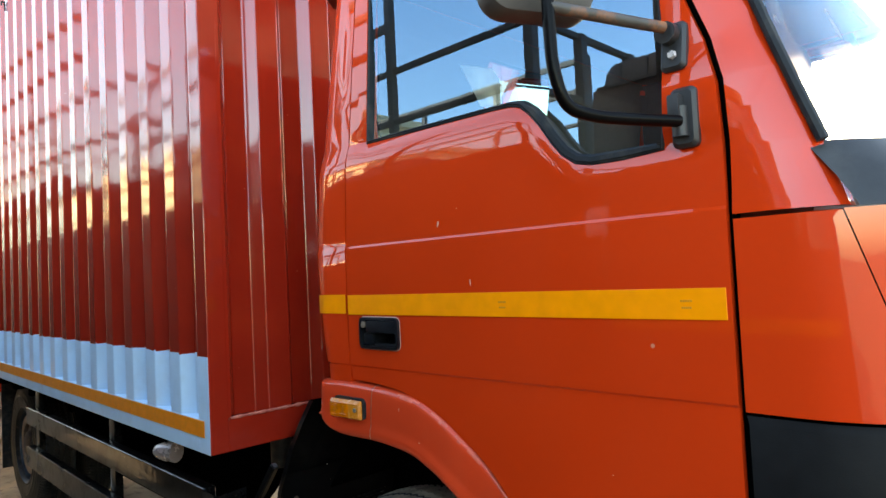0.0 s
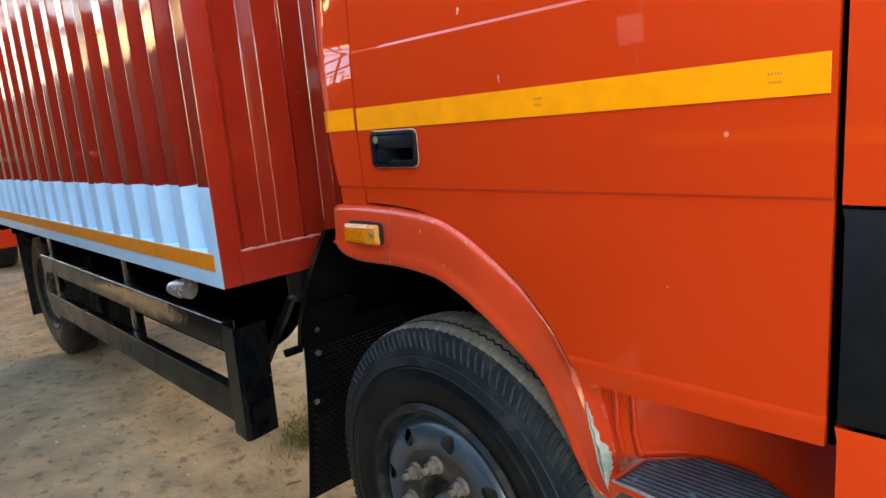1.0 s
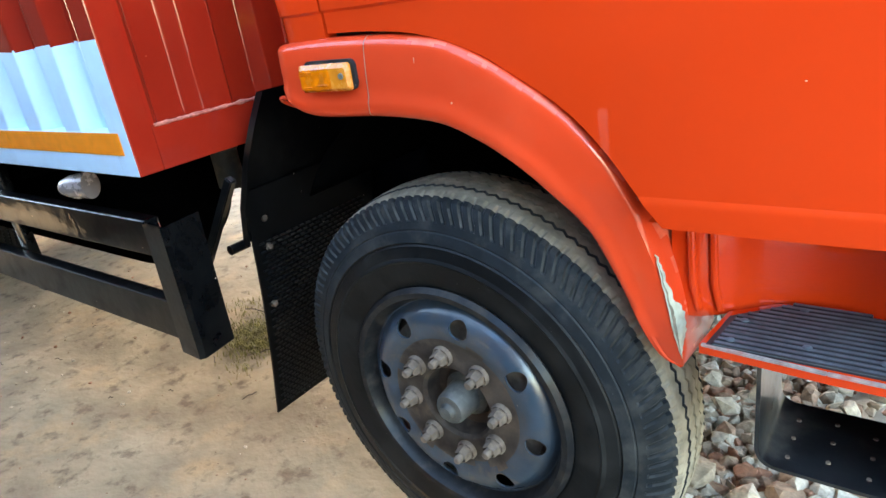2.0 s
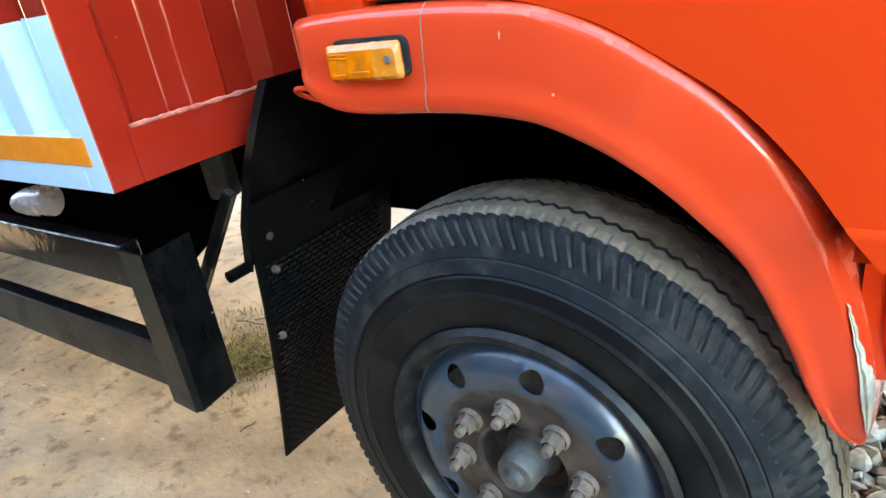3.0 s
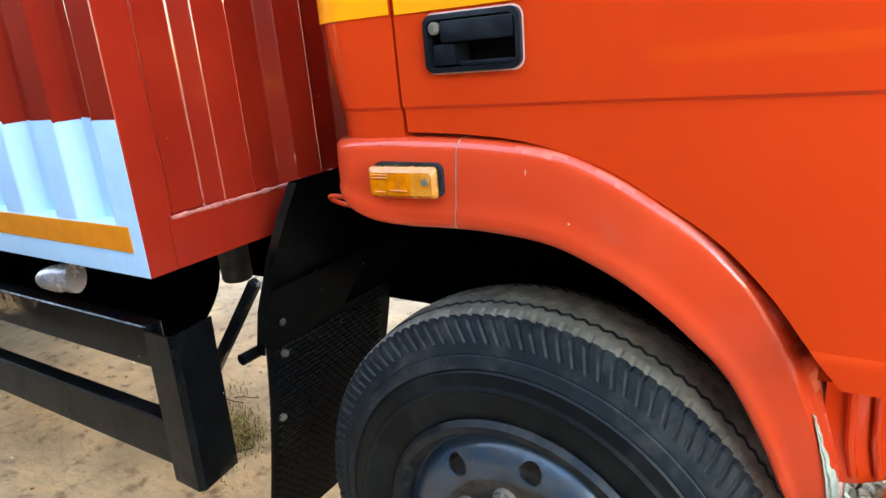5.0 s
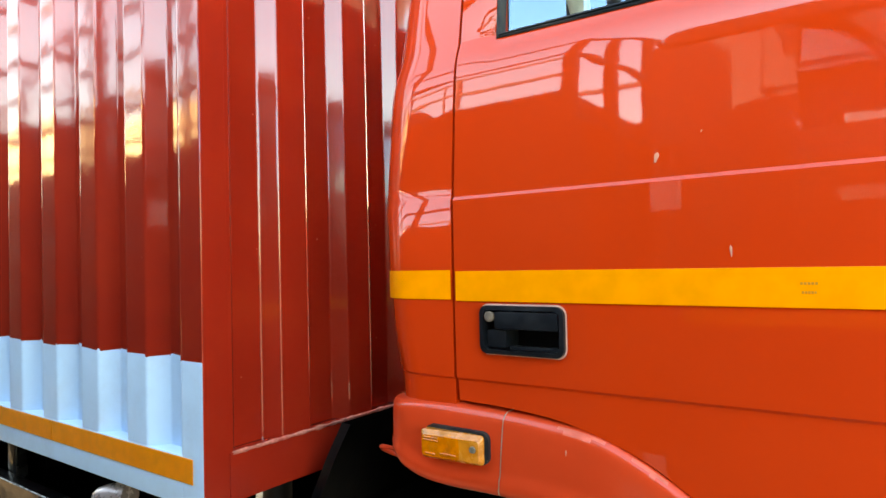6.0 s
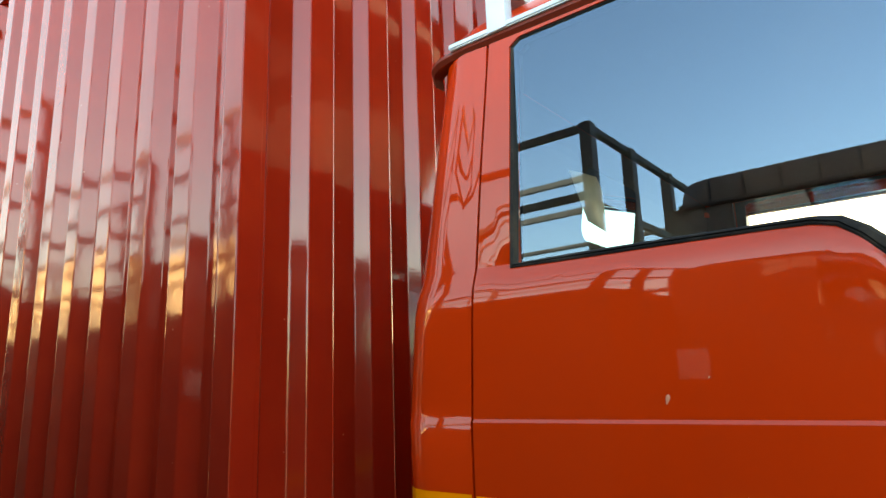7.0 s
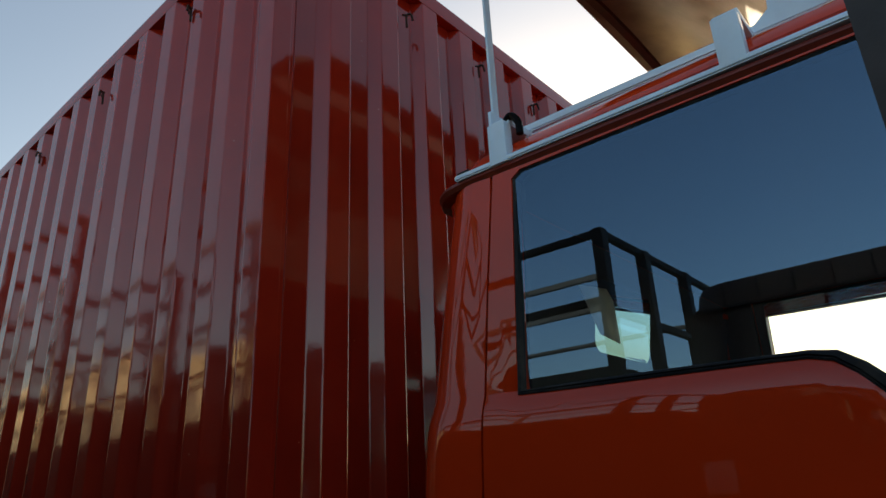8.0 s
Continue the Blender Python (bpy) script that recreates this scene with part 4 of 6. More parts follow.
def make_step():
    # red box behind the step
    bm = bmesh.new()
    rows = []
    for z in (0.80, 0.90, 0.985):
        rows.append(smooth_line([(1.070, 0.245, z), (1.11, 0.250, z), (1.148, 0.275, z), (1.20, 0.318, z), (1.28, 0.343, z), (1.36, 0.325, z), (1.435, 0.280, z), (1.474, 0.255, z), (1.482, 0.20, z)], 50))
    grid(bm, rows)
    bm.faces.new([bm.verts.new(p) for p in ((1.06, 0.172, 0.985), (1.482, 0.172, 0.985), (1.482, 0.46, 0.985), (1.06, 0.46, 0.985))])
    part("step_well", bm, CAB, cab, "orange-red recess above the step")
    bm = bmesh.new()
    shape = [(1.136, 0.162), (1.30, 0.150), (1.472, 0.146), (1.478, 0.246), (1.436, 0.276), (1.362, 0.320), (1.285, 0.338), (1.21, 0.320), (1.150, 0.270)]
    grid(bm, [[(x, y, 0.790) for x, y in shape], [(x, y, 0.806) for x, y in shape]], closed=True)
    bm.faces.new([bm.verts.new((x, y, 0.806)) for x, y in shape])
    bm.faces.new([bm.verts.new((x, y, 0.790)) for x, y in shape])
    step = part("step", bm, CAB, cab, "orange-red cab step with a ribbed grey tread")
    for x, y in ((1.098, 0.246), (1.128, 0.256)):
        bm = bmesh.new()
        tube(bm, [(x + 0.012, y + 0.004, 0.812), (x + 0.004, y - 0.001, 0.86), (x, y - 0.003, 0.984)], 0.006, 10)
        part("pressed_rib", bm, CAB, cab)
    bm = bmesh.new()
    for k in range(13):
        y = 0.161 + k * 0.0126
        x0 = float(np.interp(y, [0.16, 0.25, 0.32], [1.154, 1.166, 1.240]))
        x1 = float(np.interp(y, [0.16, 0.24, 0.27, 0.315], [1.458, 1.452, 1.412, 1.330]))
        box(bm, x0, x1, y, y + 0.0088, 0.803, 0.8125, 0.002, seg=2, mat=1)
    grid(bm, [[(x, y, z) for x, y in ((1.146, 0.160), (1.466, 0.160), (1.462, 0.243), (1.425, 0.272), (1.345, 0.316), (1.225, 0.316), (1.156, 0.252))] for z in (0.803, 0.8092)], closed=True)
    bm.faces.new([bm.verts.new(p) for p in ((1.146, 0.160, 0.8092), (1.466, 0.160, 0.8092), (1.462, 0.243, 0.8092), (1.425, 0.272, 0.8092), (1.345, 0.316, 0.8092), (1.225, 0.316, 0.8092), (1.156, 0.252, 0.8092))])
    part("tread", bm, [PLASTIC, STEP], step, "worn grey ribbed tread plate")
    bm = bmesh.new()
    bar(bm, (1.139, 0.1615, 0.8055), (1.300, 0.1505, 0.8055), 0.006, 0.005, 0.001)
    bar(bm, (1.300, 0.1505, 0.8055), (1.470, 0.1470, 0.8055), 0.006, 0.005, 0.001)
    part("worn_edge", bm, material("worn_step_edge", (0.27, 0.22, 0.20), 0.6, vary=0.4, grain=60, stain=(0.40, 0.06, 0.03), stain_amount=1.0, stain_scale=25), step, "step edge worn to grey metal")
    for x, y in ((1.175, 0.178), (1.27, 0.195), (1.36, 0.19), (1.25, 0.30), (1.39, 0.262), (1.18, 0.24), (1.445, 0.18)):
        bm = bmesh.new()
        bmesh.ops.create_uvsphere(bm, u_segments=10, v_segments=6, radius=0.0065, matrix=Matrix.Translation((x, y, 0.8125)) @ Matrix.Diagonal((1, 1, 0.35, 1)))
        part("screw", bm, STEP, step)
    # lower black step on two legs
    bm = bmesh.new()
    line = rounded([(1.210, 0, 0.789), (1.214, 0, 0.603), (1.402, 0, 0.603), (1.406, 0, 0.789)], 0.035, 6)
    rows = []
    for i, p in enumerate(line):
        d = (line[min(i + 1, len(line) - 1)] - line[max(i - 1, 0)]).normalized()
        inner = p + Vector((-d.z, 0, d.x)) * 0.006
        w = float(np.interp(p.z, [0.60, 0.789], [0.0, 0.012]))
        rows.append([(p.x, 0.175 + w, p.z), (p.x, 0.350 - w, p.z), (inner.x, 0.350 - w, inner.z), (inner.x, 0.175 + w, inner.z)])
    grid(bm, rows, closed=True)
    low = part("lower_step", bm, DUSTY_BLACK, cab, "dusty black steel lower step plate")
    for i in range(3):
        for j in range(3):
            bm = bmesh.new()
            lathe(bm, [(0.0001, 0.0), (0.0034, 0.0), (0.0034, 0.003)], 10, (0, 0, 0))
            bmesh.ops.transform(bm, matrix=Matrix.Translation((1.255 + i * 0.052, 0.205 + j * 0.048 + 0.012 * (i % 2), 0.6115)) @ Matrix.Rotation(radians(-90), 4, "X"), verts=bm.verts[:])
            part("stud", bm, NUT, low)


make_step()


# ---- wheels ----
def tyre_mesh():
    bm = bmesh.new()
    seg = 720
    prof = []  # radius, y (0 = outer face), kind
    for r, y, kind in ((0.262, 0.045, 0), (0.270, 0.020, 0), (0.285, 0.008, 0), (0.31, 0.001, 0), (0.34, -0.002, 0), (0.345, -0.005, 0), (0.352, -0.001, 0), (0.375, 0.003, 0), (0.379, 0.0065, 0), (0.383, 0.003, 0), (0.396, 0.006, 0),
                       (0.404, 0.0085, 0), (0.4065, 0.0115, 0), (0.4095, 0.0100, 0), (0.424, 0.0150, 0), (0.427, 0.0165, 1), (0.434, 0.0190, 1), (0.444, 0.0225, 1), (0.454, 0.027, 1), (0.464, 0.034, 2), (0.4705, 0.043, 7), (0.475, 0.060, 6), (0.4768, 0.076, 3), (0.470, 0.0775, 3), (0.470, 0.081, 3), (0.479, 0.0825, 3), (0.4815, 0.104, 4), (0.473, 0.1055, 4), (0.473, 0.109, 4), (0.482, 0.1105, 4),
                       
                       (0.482, 0.134, 5), (0.472, 0.1355, 5), (0.472, 0.1385, 5), (0.481, 0.140, 5), (0.479, 0.165, 3), (0.468, 0.167, 3), (0.468, 0.173, 3), (0.477, 0.175, 3), (0.470, 0.20, 6), (0.452, 0.218, 0), (0.40, 0.235, 0), (0.33, 0.242, 0), (0.28, 0.235, 0), (0.262, 0.20, 0)):
        prof.append((r, y, kind))
    rows = []
    for j, (r, y, kind) in enumerate(prof):
        row = []
        for k in range(seg):
            a = 2 * math.pi * k / seg
            rr, yy = r, y
            if j > 10:
                a -= 0.075 * min(1.0, (r - 0.400) / 0.064) if y < 0.21 else 0.075
            if kind in (1, 2):
                if k % 6 < 2:
                    rr -= 0.001 if kind == 1 else 0.004
                    yy += 0.0036 if kind == 1 else 0.004
            if kind == 7 and k % 6 < 2:
                rr -= 0.0048
                yy += 0.003
            if kind in (3, 4, 5):
                yy += 0.009 * abs(((k + (3 if kind == 4 else 0)) % 6) / 3 - 1)
            row.append((rr * math.sin(a), yy, rr * math.cos(a)))
        rows.append(row)
    g = grid(bm, rows, closed=True)
    bm.normal_update()
    for f in bm.faces:
        c = f.calc_center_median()
        rr = math.hypot(c.x, c.z)
        f.material_index = 1 if rr > 0.4655 and 0.046 < c.y < 0.21 and not (rr < 0.4748 and 0.074 < c.y < 0.185) else 0
        patch = noise.noise(Vector((c.x * 45, c.z * 45, 4))) + 0.4 * noise.noise(Vector((c.x * 9, c.z * 9, 1)))
        if rr < 0.381 and c.y < 0.05:
            f.material_index = 2
        if 0.426 < rr < 0.462 and c.y < 0.05 and abs(f.normal.x * c.z - f.normal.z * c.x) > 0.22 * rr and patch > -0.55:
            f.material_index = 3
    return bm


def rim_mesh(deep):
    bm = bmesh.new()
    if deep:
        prof = [(0.262, 0.05), (0.276, 0.014), (0.278, 0.008), (0.272, 0.004), (0.262, 0.006), (0.256, 0.02), (0.245, 0.03), (0.238, 0.10), (0.20, 0.13), (0.15, 0.135), (0.11, 0.135), (0.10, 0.06), (0.085, 0.03), (0.06, 0.02), (0.0001, 0.02)]
    else:
        prof = [(0.262, 0.05), (0.276, 0.014), (0.278, 0.006), (0.272, 0.000), (0.264, 0.001), (0.259, 0.010), (0.255, 0.020), (0.250, 0.032), (0.244, 0.038), (0.238, 0.035), (0.231, 0.026), (0.223, 0.017), (0.213, 0.009), (0.201, 0.004), (0.188, 0.003), (0.176, 0.005), (0.164, 0.009), (0.150, 0.012), (0.120, 0.013), (0.094, 0.013), (0.090, 0.018), (0.089, 0.12)]
    lathe(bm, prof, 96, (0, 0, 0))
    return bm


def cut_holes(bm, n, radius, ring, phase):
    """Round openings through a disc about the y axis."""
    me = bpy.data.meshes.new("cut")
    bmesh.ops.recalc_face_normals(bm, faces=bm.faces)
    r = bmesh.ops.solidify(bm, geom=bm.faces[:], thickness=-0.005)
    bmesh.ops.recalc_face_normals(bm, faces=bm.faces)
    bm.to_mesh(me)
    bm.free()
    ob = new("cut", me)
    c = bmesh.new()
    for k in range(n):
        a = phase + 2 * math.pi * k / n
        m = Matrix.Translation((ring * math.sin(a), 0.02, ring * math.cos(a))) @ Matrix.Rotation(radians(90), 4, "X")
        bmesh.ops.create_cone(c, cap_ends=True, segments=28, radius1=radius, radius2=radius, depth=0.2, matrix=m)
    cm = bpy.data.meshes.new("cutter")
    c.to_mesh(cm)
    c.free()
    co = new("cutter", cm)
    mod = ob.modifiers.new("holes", "BOOLEAN")
    mod.operation, mod.object, mod.solver = "DIFFERENCE", co, "EXACT"
    done = bpy.data.meshes.new_from_object(ob.evaluated_get(bpy.context.evaluated_depsgraph_get()))
    out = bmesh.new()
    out.from_mesh(done)
    bpy.data.objects.remove(ob)
    bpy.data.objects.remove(co)
    return out


TYRE = []


def make_wheel(centre, deep, flip=False):
    wheel = new("wheel")
    wheel.parent = truck
    wheel.matrix_parent_inverse = Matrix.Translation(truck["base"]).inverted()
    wheel.location = centre
    if flip:
        wheel.rotation_euler = (0, 0, math.pi)
    wheel["label"] = "black truck wheel with a dusty worn tyre"

    def sub(name, bm, mats, label="", smooth=True, angle=35):
        ob = part(name, bm, mats, None, label, smooth, angle)
        ob.parent = wheel
        return ob
    if not TYRE:
        TYRE.append(sub("tyre", tyre_mesh(), [RUBBER, TREAD, DARK_RUBBER, EDGE_RUBBER], "dusty black tyre with worn zigzag tread", angle=18))
    else:
        again = new("tyre", TYRE[0].data)
        # rear tyres: tread recoloured dark, with the shade below the box in it
        if deep:
            if len(TYRE) < 2:
                TYRE.append(TYRE[0].data.copy())
                TYRE[1].materials[1] = TYRE[1].materials[3] = DARK_RUBBER
            again.data = TYRE[1]
        again.parent = wheel
        again["label"] = "black tyre with worn zigzag tread" if deep else "dusty black tyre with worn zigzag tread"
        if deep:
            inner = new("tyre", TYRE[1])
            inner.parent = wheel
            inner.location = (0, 0.27, 0)
            inner["label"] = "black inner tyre of the twin pair"
    bm = rim_mesh(deep)
    if not deep:
        bm = cut_holes(bm, 8, 0.0225, 0.200, radians(12))
    for f in bm.faces:
        c = f.calc_center_median()
        rr = math.hypot(c.x, c.z)
        f.material_index = 2 if rr > 0.246 else (1 if rr < 0.163 + 0.022 * noise.noise(Vector((c.x * 18, c.z * 18, 3))) else 0)
    sub("rim", bm, [RIM, DUSTY, LIP], "dark blue-grey steel rim, dusty round the hub")
    bm = bmesh.new()
    lathe(bm, [(0.0001, 0.063), (0.150, 0.062), (0.152, 0.036), (0.205, 0.036), (0.222, 0.060), (0.215, 0.23), (0.0001, 0.23)], 48, (0, 0, 0))
    sub("brake_drum", bm, NUT, "dusty brake drum")
    if deep:
        return wheel
    bm = bmesh.new()
    lathe(bm, [(0.0885, 0.12), (0.0885, 0.060), (0.062, 0.062), (0.055, 0.050), (0.042, 0.040), (0.037, -0.012), (0.033, -0.019), (0.019, -0.020), (0.017, -0.022), (0.015, -0.034), (0.0001, -0.036)], 40, (0, 0, 0))
    for f in bm.faces:
        c = f.calc_center_median()
        f.material_index = 1 if math.hypot(c.x, c.z) > 0.050 else 0
    sub("hub", bm, [CAP, DUSTY], "greasy steel hub cap")
    for k in range(8):
        a = radians(38.5 + 45 * k)
        x, z = 0.121 * math.sin(a), 0.121 * math.cos(a)
        bm = bmesh.new()
        lathe(bm, [(0.0245, 0.014), (0.0245, 0.003), (0.022, -0.003)], 18, (x, 0, z))
        lathe(bm, [(0.022, -0.003), (0.0185, -0.005), (0.0165, -0.022), (0.0145, -0.024)], 6, (x, 0, z))
        lathe(bm, [(0.0095, -0.020), (0.0095, -0.035), (0.0075, -0.038), (0.0001, -0.038)], 12, (x, 0, z))
        sub("wheel_nut", bm, NUT, "dusty wheel nut and stud")
    return wheel


make_wheel((0.606, 0.212, 0.492), False)
make_wheel((0.606, WIDE - 0.212, 0.492), False, True)
make_wheel((-3.55, 0.235, 0.485), True)
make_wheel((-3.55, WIDE - 0.235, 0.485), True, True)


# ---- under the lorry ----
def make_underbody():
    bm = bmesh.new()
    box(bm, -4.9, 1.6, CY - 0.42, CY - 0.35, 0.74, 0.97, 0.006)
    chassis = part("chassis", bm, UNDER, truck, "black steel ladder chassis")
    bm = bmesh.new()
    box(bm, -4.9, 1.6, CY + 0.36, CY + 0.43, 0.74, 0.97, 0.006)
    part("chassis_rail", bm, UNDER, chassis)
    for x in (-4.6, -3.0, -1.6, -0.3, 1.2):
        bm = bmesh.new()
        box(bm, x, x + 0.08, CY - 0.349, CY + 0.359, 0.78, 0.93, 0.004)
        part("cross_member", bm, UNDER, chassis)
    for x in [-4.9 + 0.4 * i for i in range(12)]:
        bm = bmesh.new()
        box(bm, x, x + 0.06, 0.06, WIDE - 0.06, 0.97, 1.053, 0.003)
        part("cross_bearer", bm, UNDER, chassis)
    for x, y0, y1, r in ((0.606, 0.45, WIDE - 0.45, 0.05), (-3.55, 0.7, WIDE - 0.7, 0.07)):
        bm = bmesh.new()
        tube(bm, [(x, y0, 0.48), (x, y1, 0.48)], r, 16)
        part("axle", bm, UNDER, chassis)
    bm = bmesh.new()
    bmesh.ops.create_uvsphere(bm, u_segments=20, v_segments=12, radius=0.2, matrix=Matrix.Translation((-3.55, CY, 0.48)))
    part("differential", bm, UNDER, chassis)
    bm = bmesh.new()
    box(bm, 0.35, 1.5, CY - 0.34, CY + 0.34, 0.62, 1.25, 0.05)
    part("engine", bm, UNDER, chassis, "near-black engine block")
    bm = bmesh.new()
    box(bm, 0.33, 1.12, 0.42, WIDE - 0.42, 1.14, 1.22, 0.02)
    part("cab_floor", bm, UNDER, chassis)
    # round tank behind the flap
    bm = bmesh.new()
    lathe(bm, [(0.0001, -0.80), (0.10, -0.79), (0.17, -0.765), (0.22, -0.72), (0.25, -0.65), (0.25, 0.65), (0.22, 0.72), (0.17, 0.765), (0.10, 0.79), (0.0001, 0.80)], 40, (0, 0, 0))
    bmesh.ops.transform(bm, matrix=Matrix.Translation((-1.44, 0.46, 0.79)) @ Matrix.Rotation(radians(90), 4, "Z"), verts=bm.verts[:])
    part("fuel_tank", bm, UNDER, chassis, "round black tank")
    bm = bmesh.new()
    lathe(bm, [(0.0001, -0.08), (0.034, -0.08), (0.038, -0.074), (0.038, 0.03), (0.042, 0.032), (0.042, 0.045), (0.038, 0.047), (0.038, 0.08), (0.0001, 0.08)], 28, (0, 0, 0))
    bmesh.ops.transform(bm, matrix=Matrix.Translation((-0.235, 0.37, 0.968)) @ Matrix.Rotation(radians(90), 4, "X"), verts=bm.verts[:])
    part("filter", bm, material("filter_paint", (0.03, 0.026, 0.021), 0.6, vary=0.3, grain=30, stain=(0.15, 0.12, 0.08), stain_amount=0.6, stain_scale=18), chassis, "small black filter canister")


make_underbody()


def make_side_guard():
    bm = bmesh.new()
    box(bm, -2.33, -0.085, 0.012, 0.052, 0.838, 0.930, 0.007, seg=3)
    box(bm, -2.33, -0.085, 0.012, 0.052, 0.606, 0.716, 0.007, seg=3)
    guard = part("side_guard", bm, GUARD, truck, "scuffed black steel side guard with two rails")
    bm = bmesh.new()
    a = [(-0.082, 0.008), (0.000, 0.004), (0.010, 0.016), (-0.006, 0.112), (-0.010, 0.112), (0.004, 0.018), (-0.002, 0.010), (-0.082, 0.014)]
    grid(bm, [[(x - 0.03 * (0.93 - z), y, z + 0.0) for x, y in a] for z in (0.572, 0.75, 0.925)], closed=True)
    part("end_plate", bm, GUARD, guard, "folded black end plate", smooth=False)
    for x in (-1.05, -2.28):
        bm = bmesh.new()
        box(bm, x - 0.03, x + 0.03, 0.0535, 0.085, 0.56, 1.044, 0.004)
        part("hanger", bm, GUARD, guard)
    bm = bmesh.new()
    bar(bm, (-0.06, 0.125, 0.775), (0.10, 0.152, 1.00), 0.022, 0.022)
    part("brace", bm, GUARD, guard)


make_side_guard()


def make_mud_flap():
    def fx(z):
        return 0.008 + 0.257 * (z - 0.846)
    bm = bmesh.new()
    rows = []
    for z, yo in ((1.17, 0.285), (1.10, 0.255), (1.02, 0.228), (0.90, 0.205), (0.80, 0.205)):
        x = fx(z)
        rows.append([(x + 0.03, yo - 0.006, z), (x, yo, z), (x, 0.69, z), (x - 0.004, 0.69, z), (x - 0.004, yo + 0.004, z), (x + 0.03, yo - 0.002, z)])
    grid(bm, rows, closed=True)
    bracket = part("flap_bracket", bm, BLACK, truck, "black steel flap bracket", smooth=False)
    bm = bmesh.new()
    rows = []
    for i in range(23):
        z = 0.94 - 0.755 * i / 22
        yo = float(np.interp(z, [0.19, 0.9], [0.262, 0.212]))
        x = fx(z) + 0.006 + 0.012 * math.sin((0.94 - z) * 5) - 0.01 * max(0, 0.4 - z)
        rows.append([(x + 0.006, yo, z), (x + 0.006, yo + 0.1, z), (x + 0.008, 0.5, z), (x + 0.004, 0.68, z), (x, 0.68, z), (x, yo, z)])
    grid(bm, rows, closed=True)
    # pale specks paint glints and dust onto the flap
    FLAP = material("flap_rubber", (0.0022, 0.0024, 0.0028), 0.45, spec=0.06, vary=0.3, grain=20, specks=(0.45, 0.42, 0.37), speck_scale=42, speck_share=0.34)
    WORN = material("worn_rubber_ribs", (0.0035, 0.004, 0.005), 0.3, spec=0.4, vary=0.5, grain=25, stain=(0.03, 0.03, 0.03), stain_amount=0.25, stain_scale=17)
    flap = part("mud_flap", bm, FLAP, truck, "black rubber mud flap with a ribbed mesh pattern")
    # raised mesh of short bars
    bm = bmesh.new()
    for i in range(44):
        z = 0.79 - i * 0.0135
        x = fx(z) + 0.006 + 0.012 * math.sin((0.94 - z) * 5) - 0.01 * max(0, 0.4 - z)
        for j in range(17):
            y = float(np.interp(z, [0.19, 0.9], [0.262, 0.212])) + 0.024 + j * 0.023 + (0.0115 if i % 2 else 0)
            bmesh.ops.create_cube(bm, size=1.0, matrix=Matrix.Translation((x + 0.0085, y, z)) @ Matrix.Diagonal((0.006, 0.016, 0.005, 1)))
    tagged(part("mesh_pattern", bm, WORN, flap, smooth=False), kind="stuff")
    bm = bmesh.new()
    tube(bm, [(fx(0.80) - 0.004, 0.165, 0.80), (fx(0.80) - 0.004, 0.22, 0.80)], 0.013, 14)
    part("stub", bm, BLACK, bracket)
    for z in (0.855, 0.775, 0.597):
        bm = bmesh.new()
        lathe(bm, [(0.0001, -0.010), (0.007, -0.009), (0.0095, -0.005), (0.0105, 0.002)], 14, (0, 0, 0))
        bmesh.ops.transform(bm, matrix=Matrix.Translation((fx(z) + (0.012 if z > 0.8 else 0.026), 0.264, z)) @ Matrix.Rotation(radians(90), 4, "Z"), verts=bm.verts[:])
        part("bolt", bm, DUSTY if z > 0.7 else NUT, bracket, "rusty bolt head")


make_mud_flap()
# egg-shaped lamp under the box
bm = bmesh.new()
lathe(bm, [(0.0001, -0.060), (0.012, -0.056), (0.022, -0.044), (0.030, -0.02), (0.033, 0.0), (0.033, 0.02), (0.036, 0.024), (0.036, 0.034), (0.0001, 0.036)], 24, (0, 0, 0))
bmesh.ops.transform(bm, matrix=Matrix.Translation((-0.395, 0.03, 0.990)) @ Matrix.Rotation(radians(-62), 4, "Z"), verts=bm.verts[:])
part("under_lamp", bm, material("egg_shell", (0.42, 0.35, 0.33), 0.25, metal=0.5, coat=0.3, vary=0.1, grain=20, stain=(0.35, 0.22, 0.2), stain_amount=0.4, stain_scale=20), truck, "small silver egg-shaped lamp housing")


# ---- cab: back wall, lining, far door, seats ----
def swap(bm, place):
    """Turns a plate drawn in x, z into one across the cab: x becomes y, and y the depth from place(z)."""
    for v in bm.verts:
        v.co = Vector((place(v.co.z) + v.co.y, v.co.x, v.co.z))
    return bm


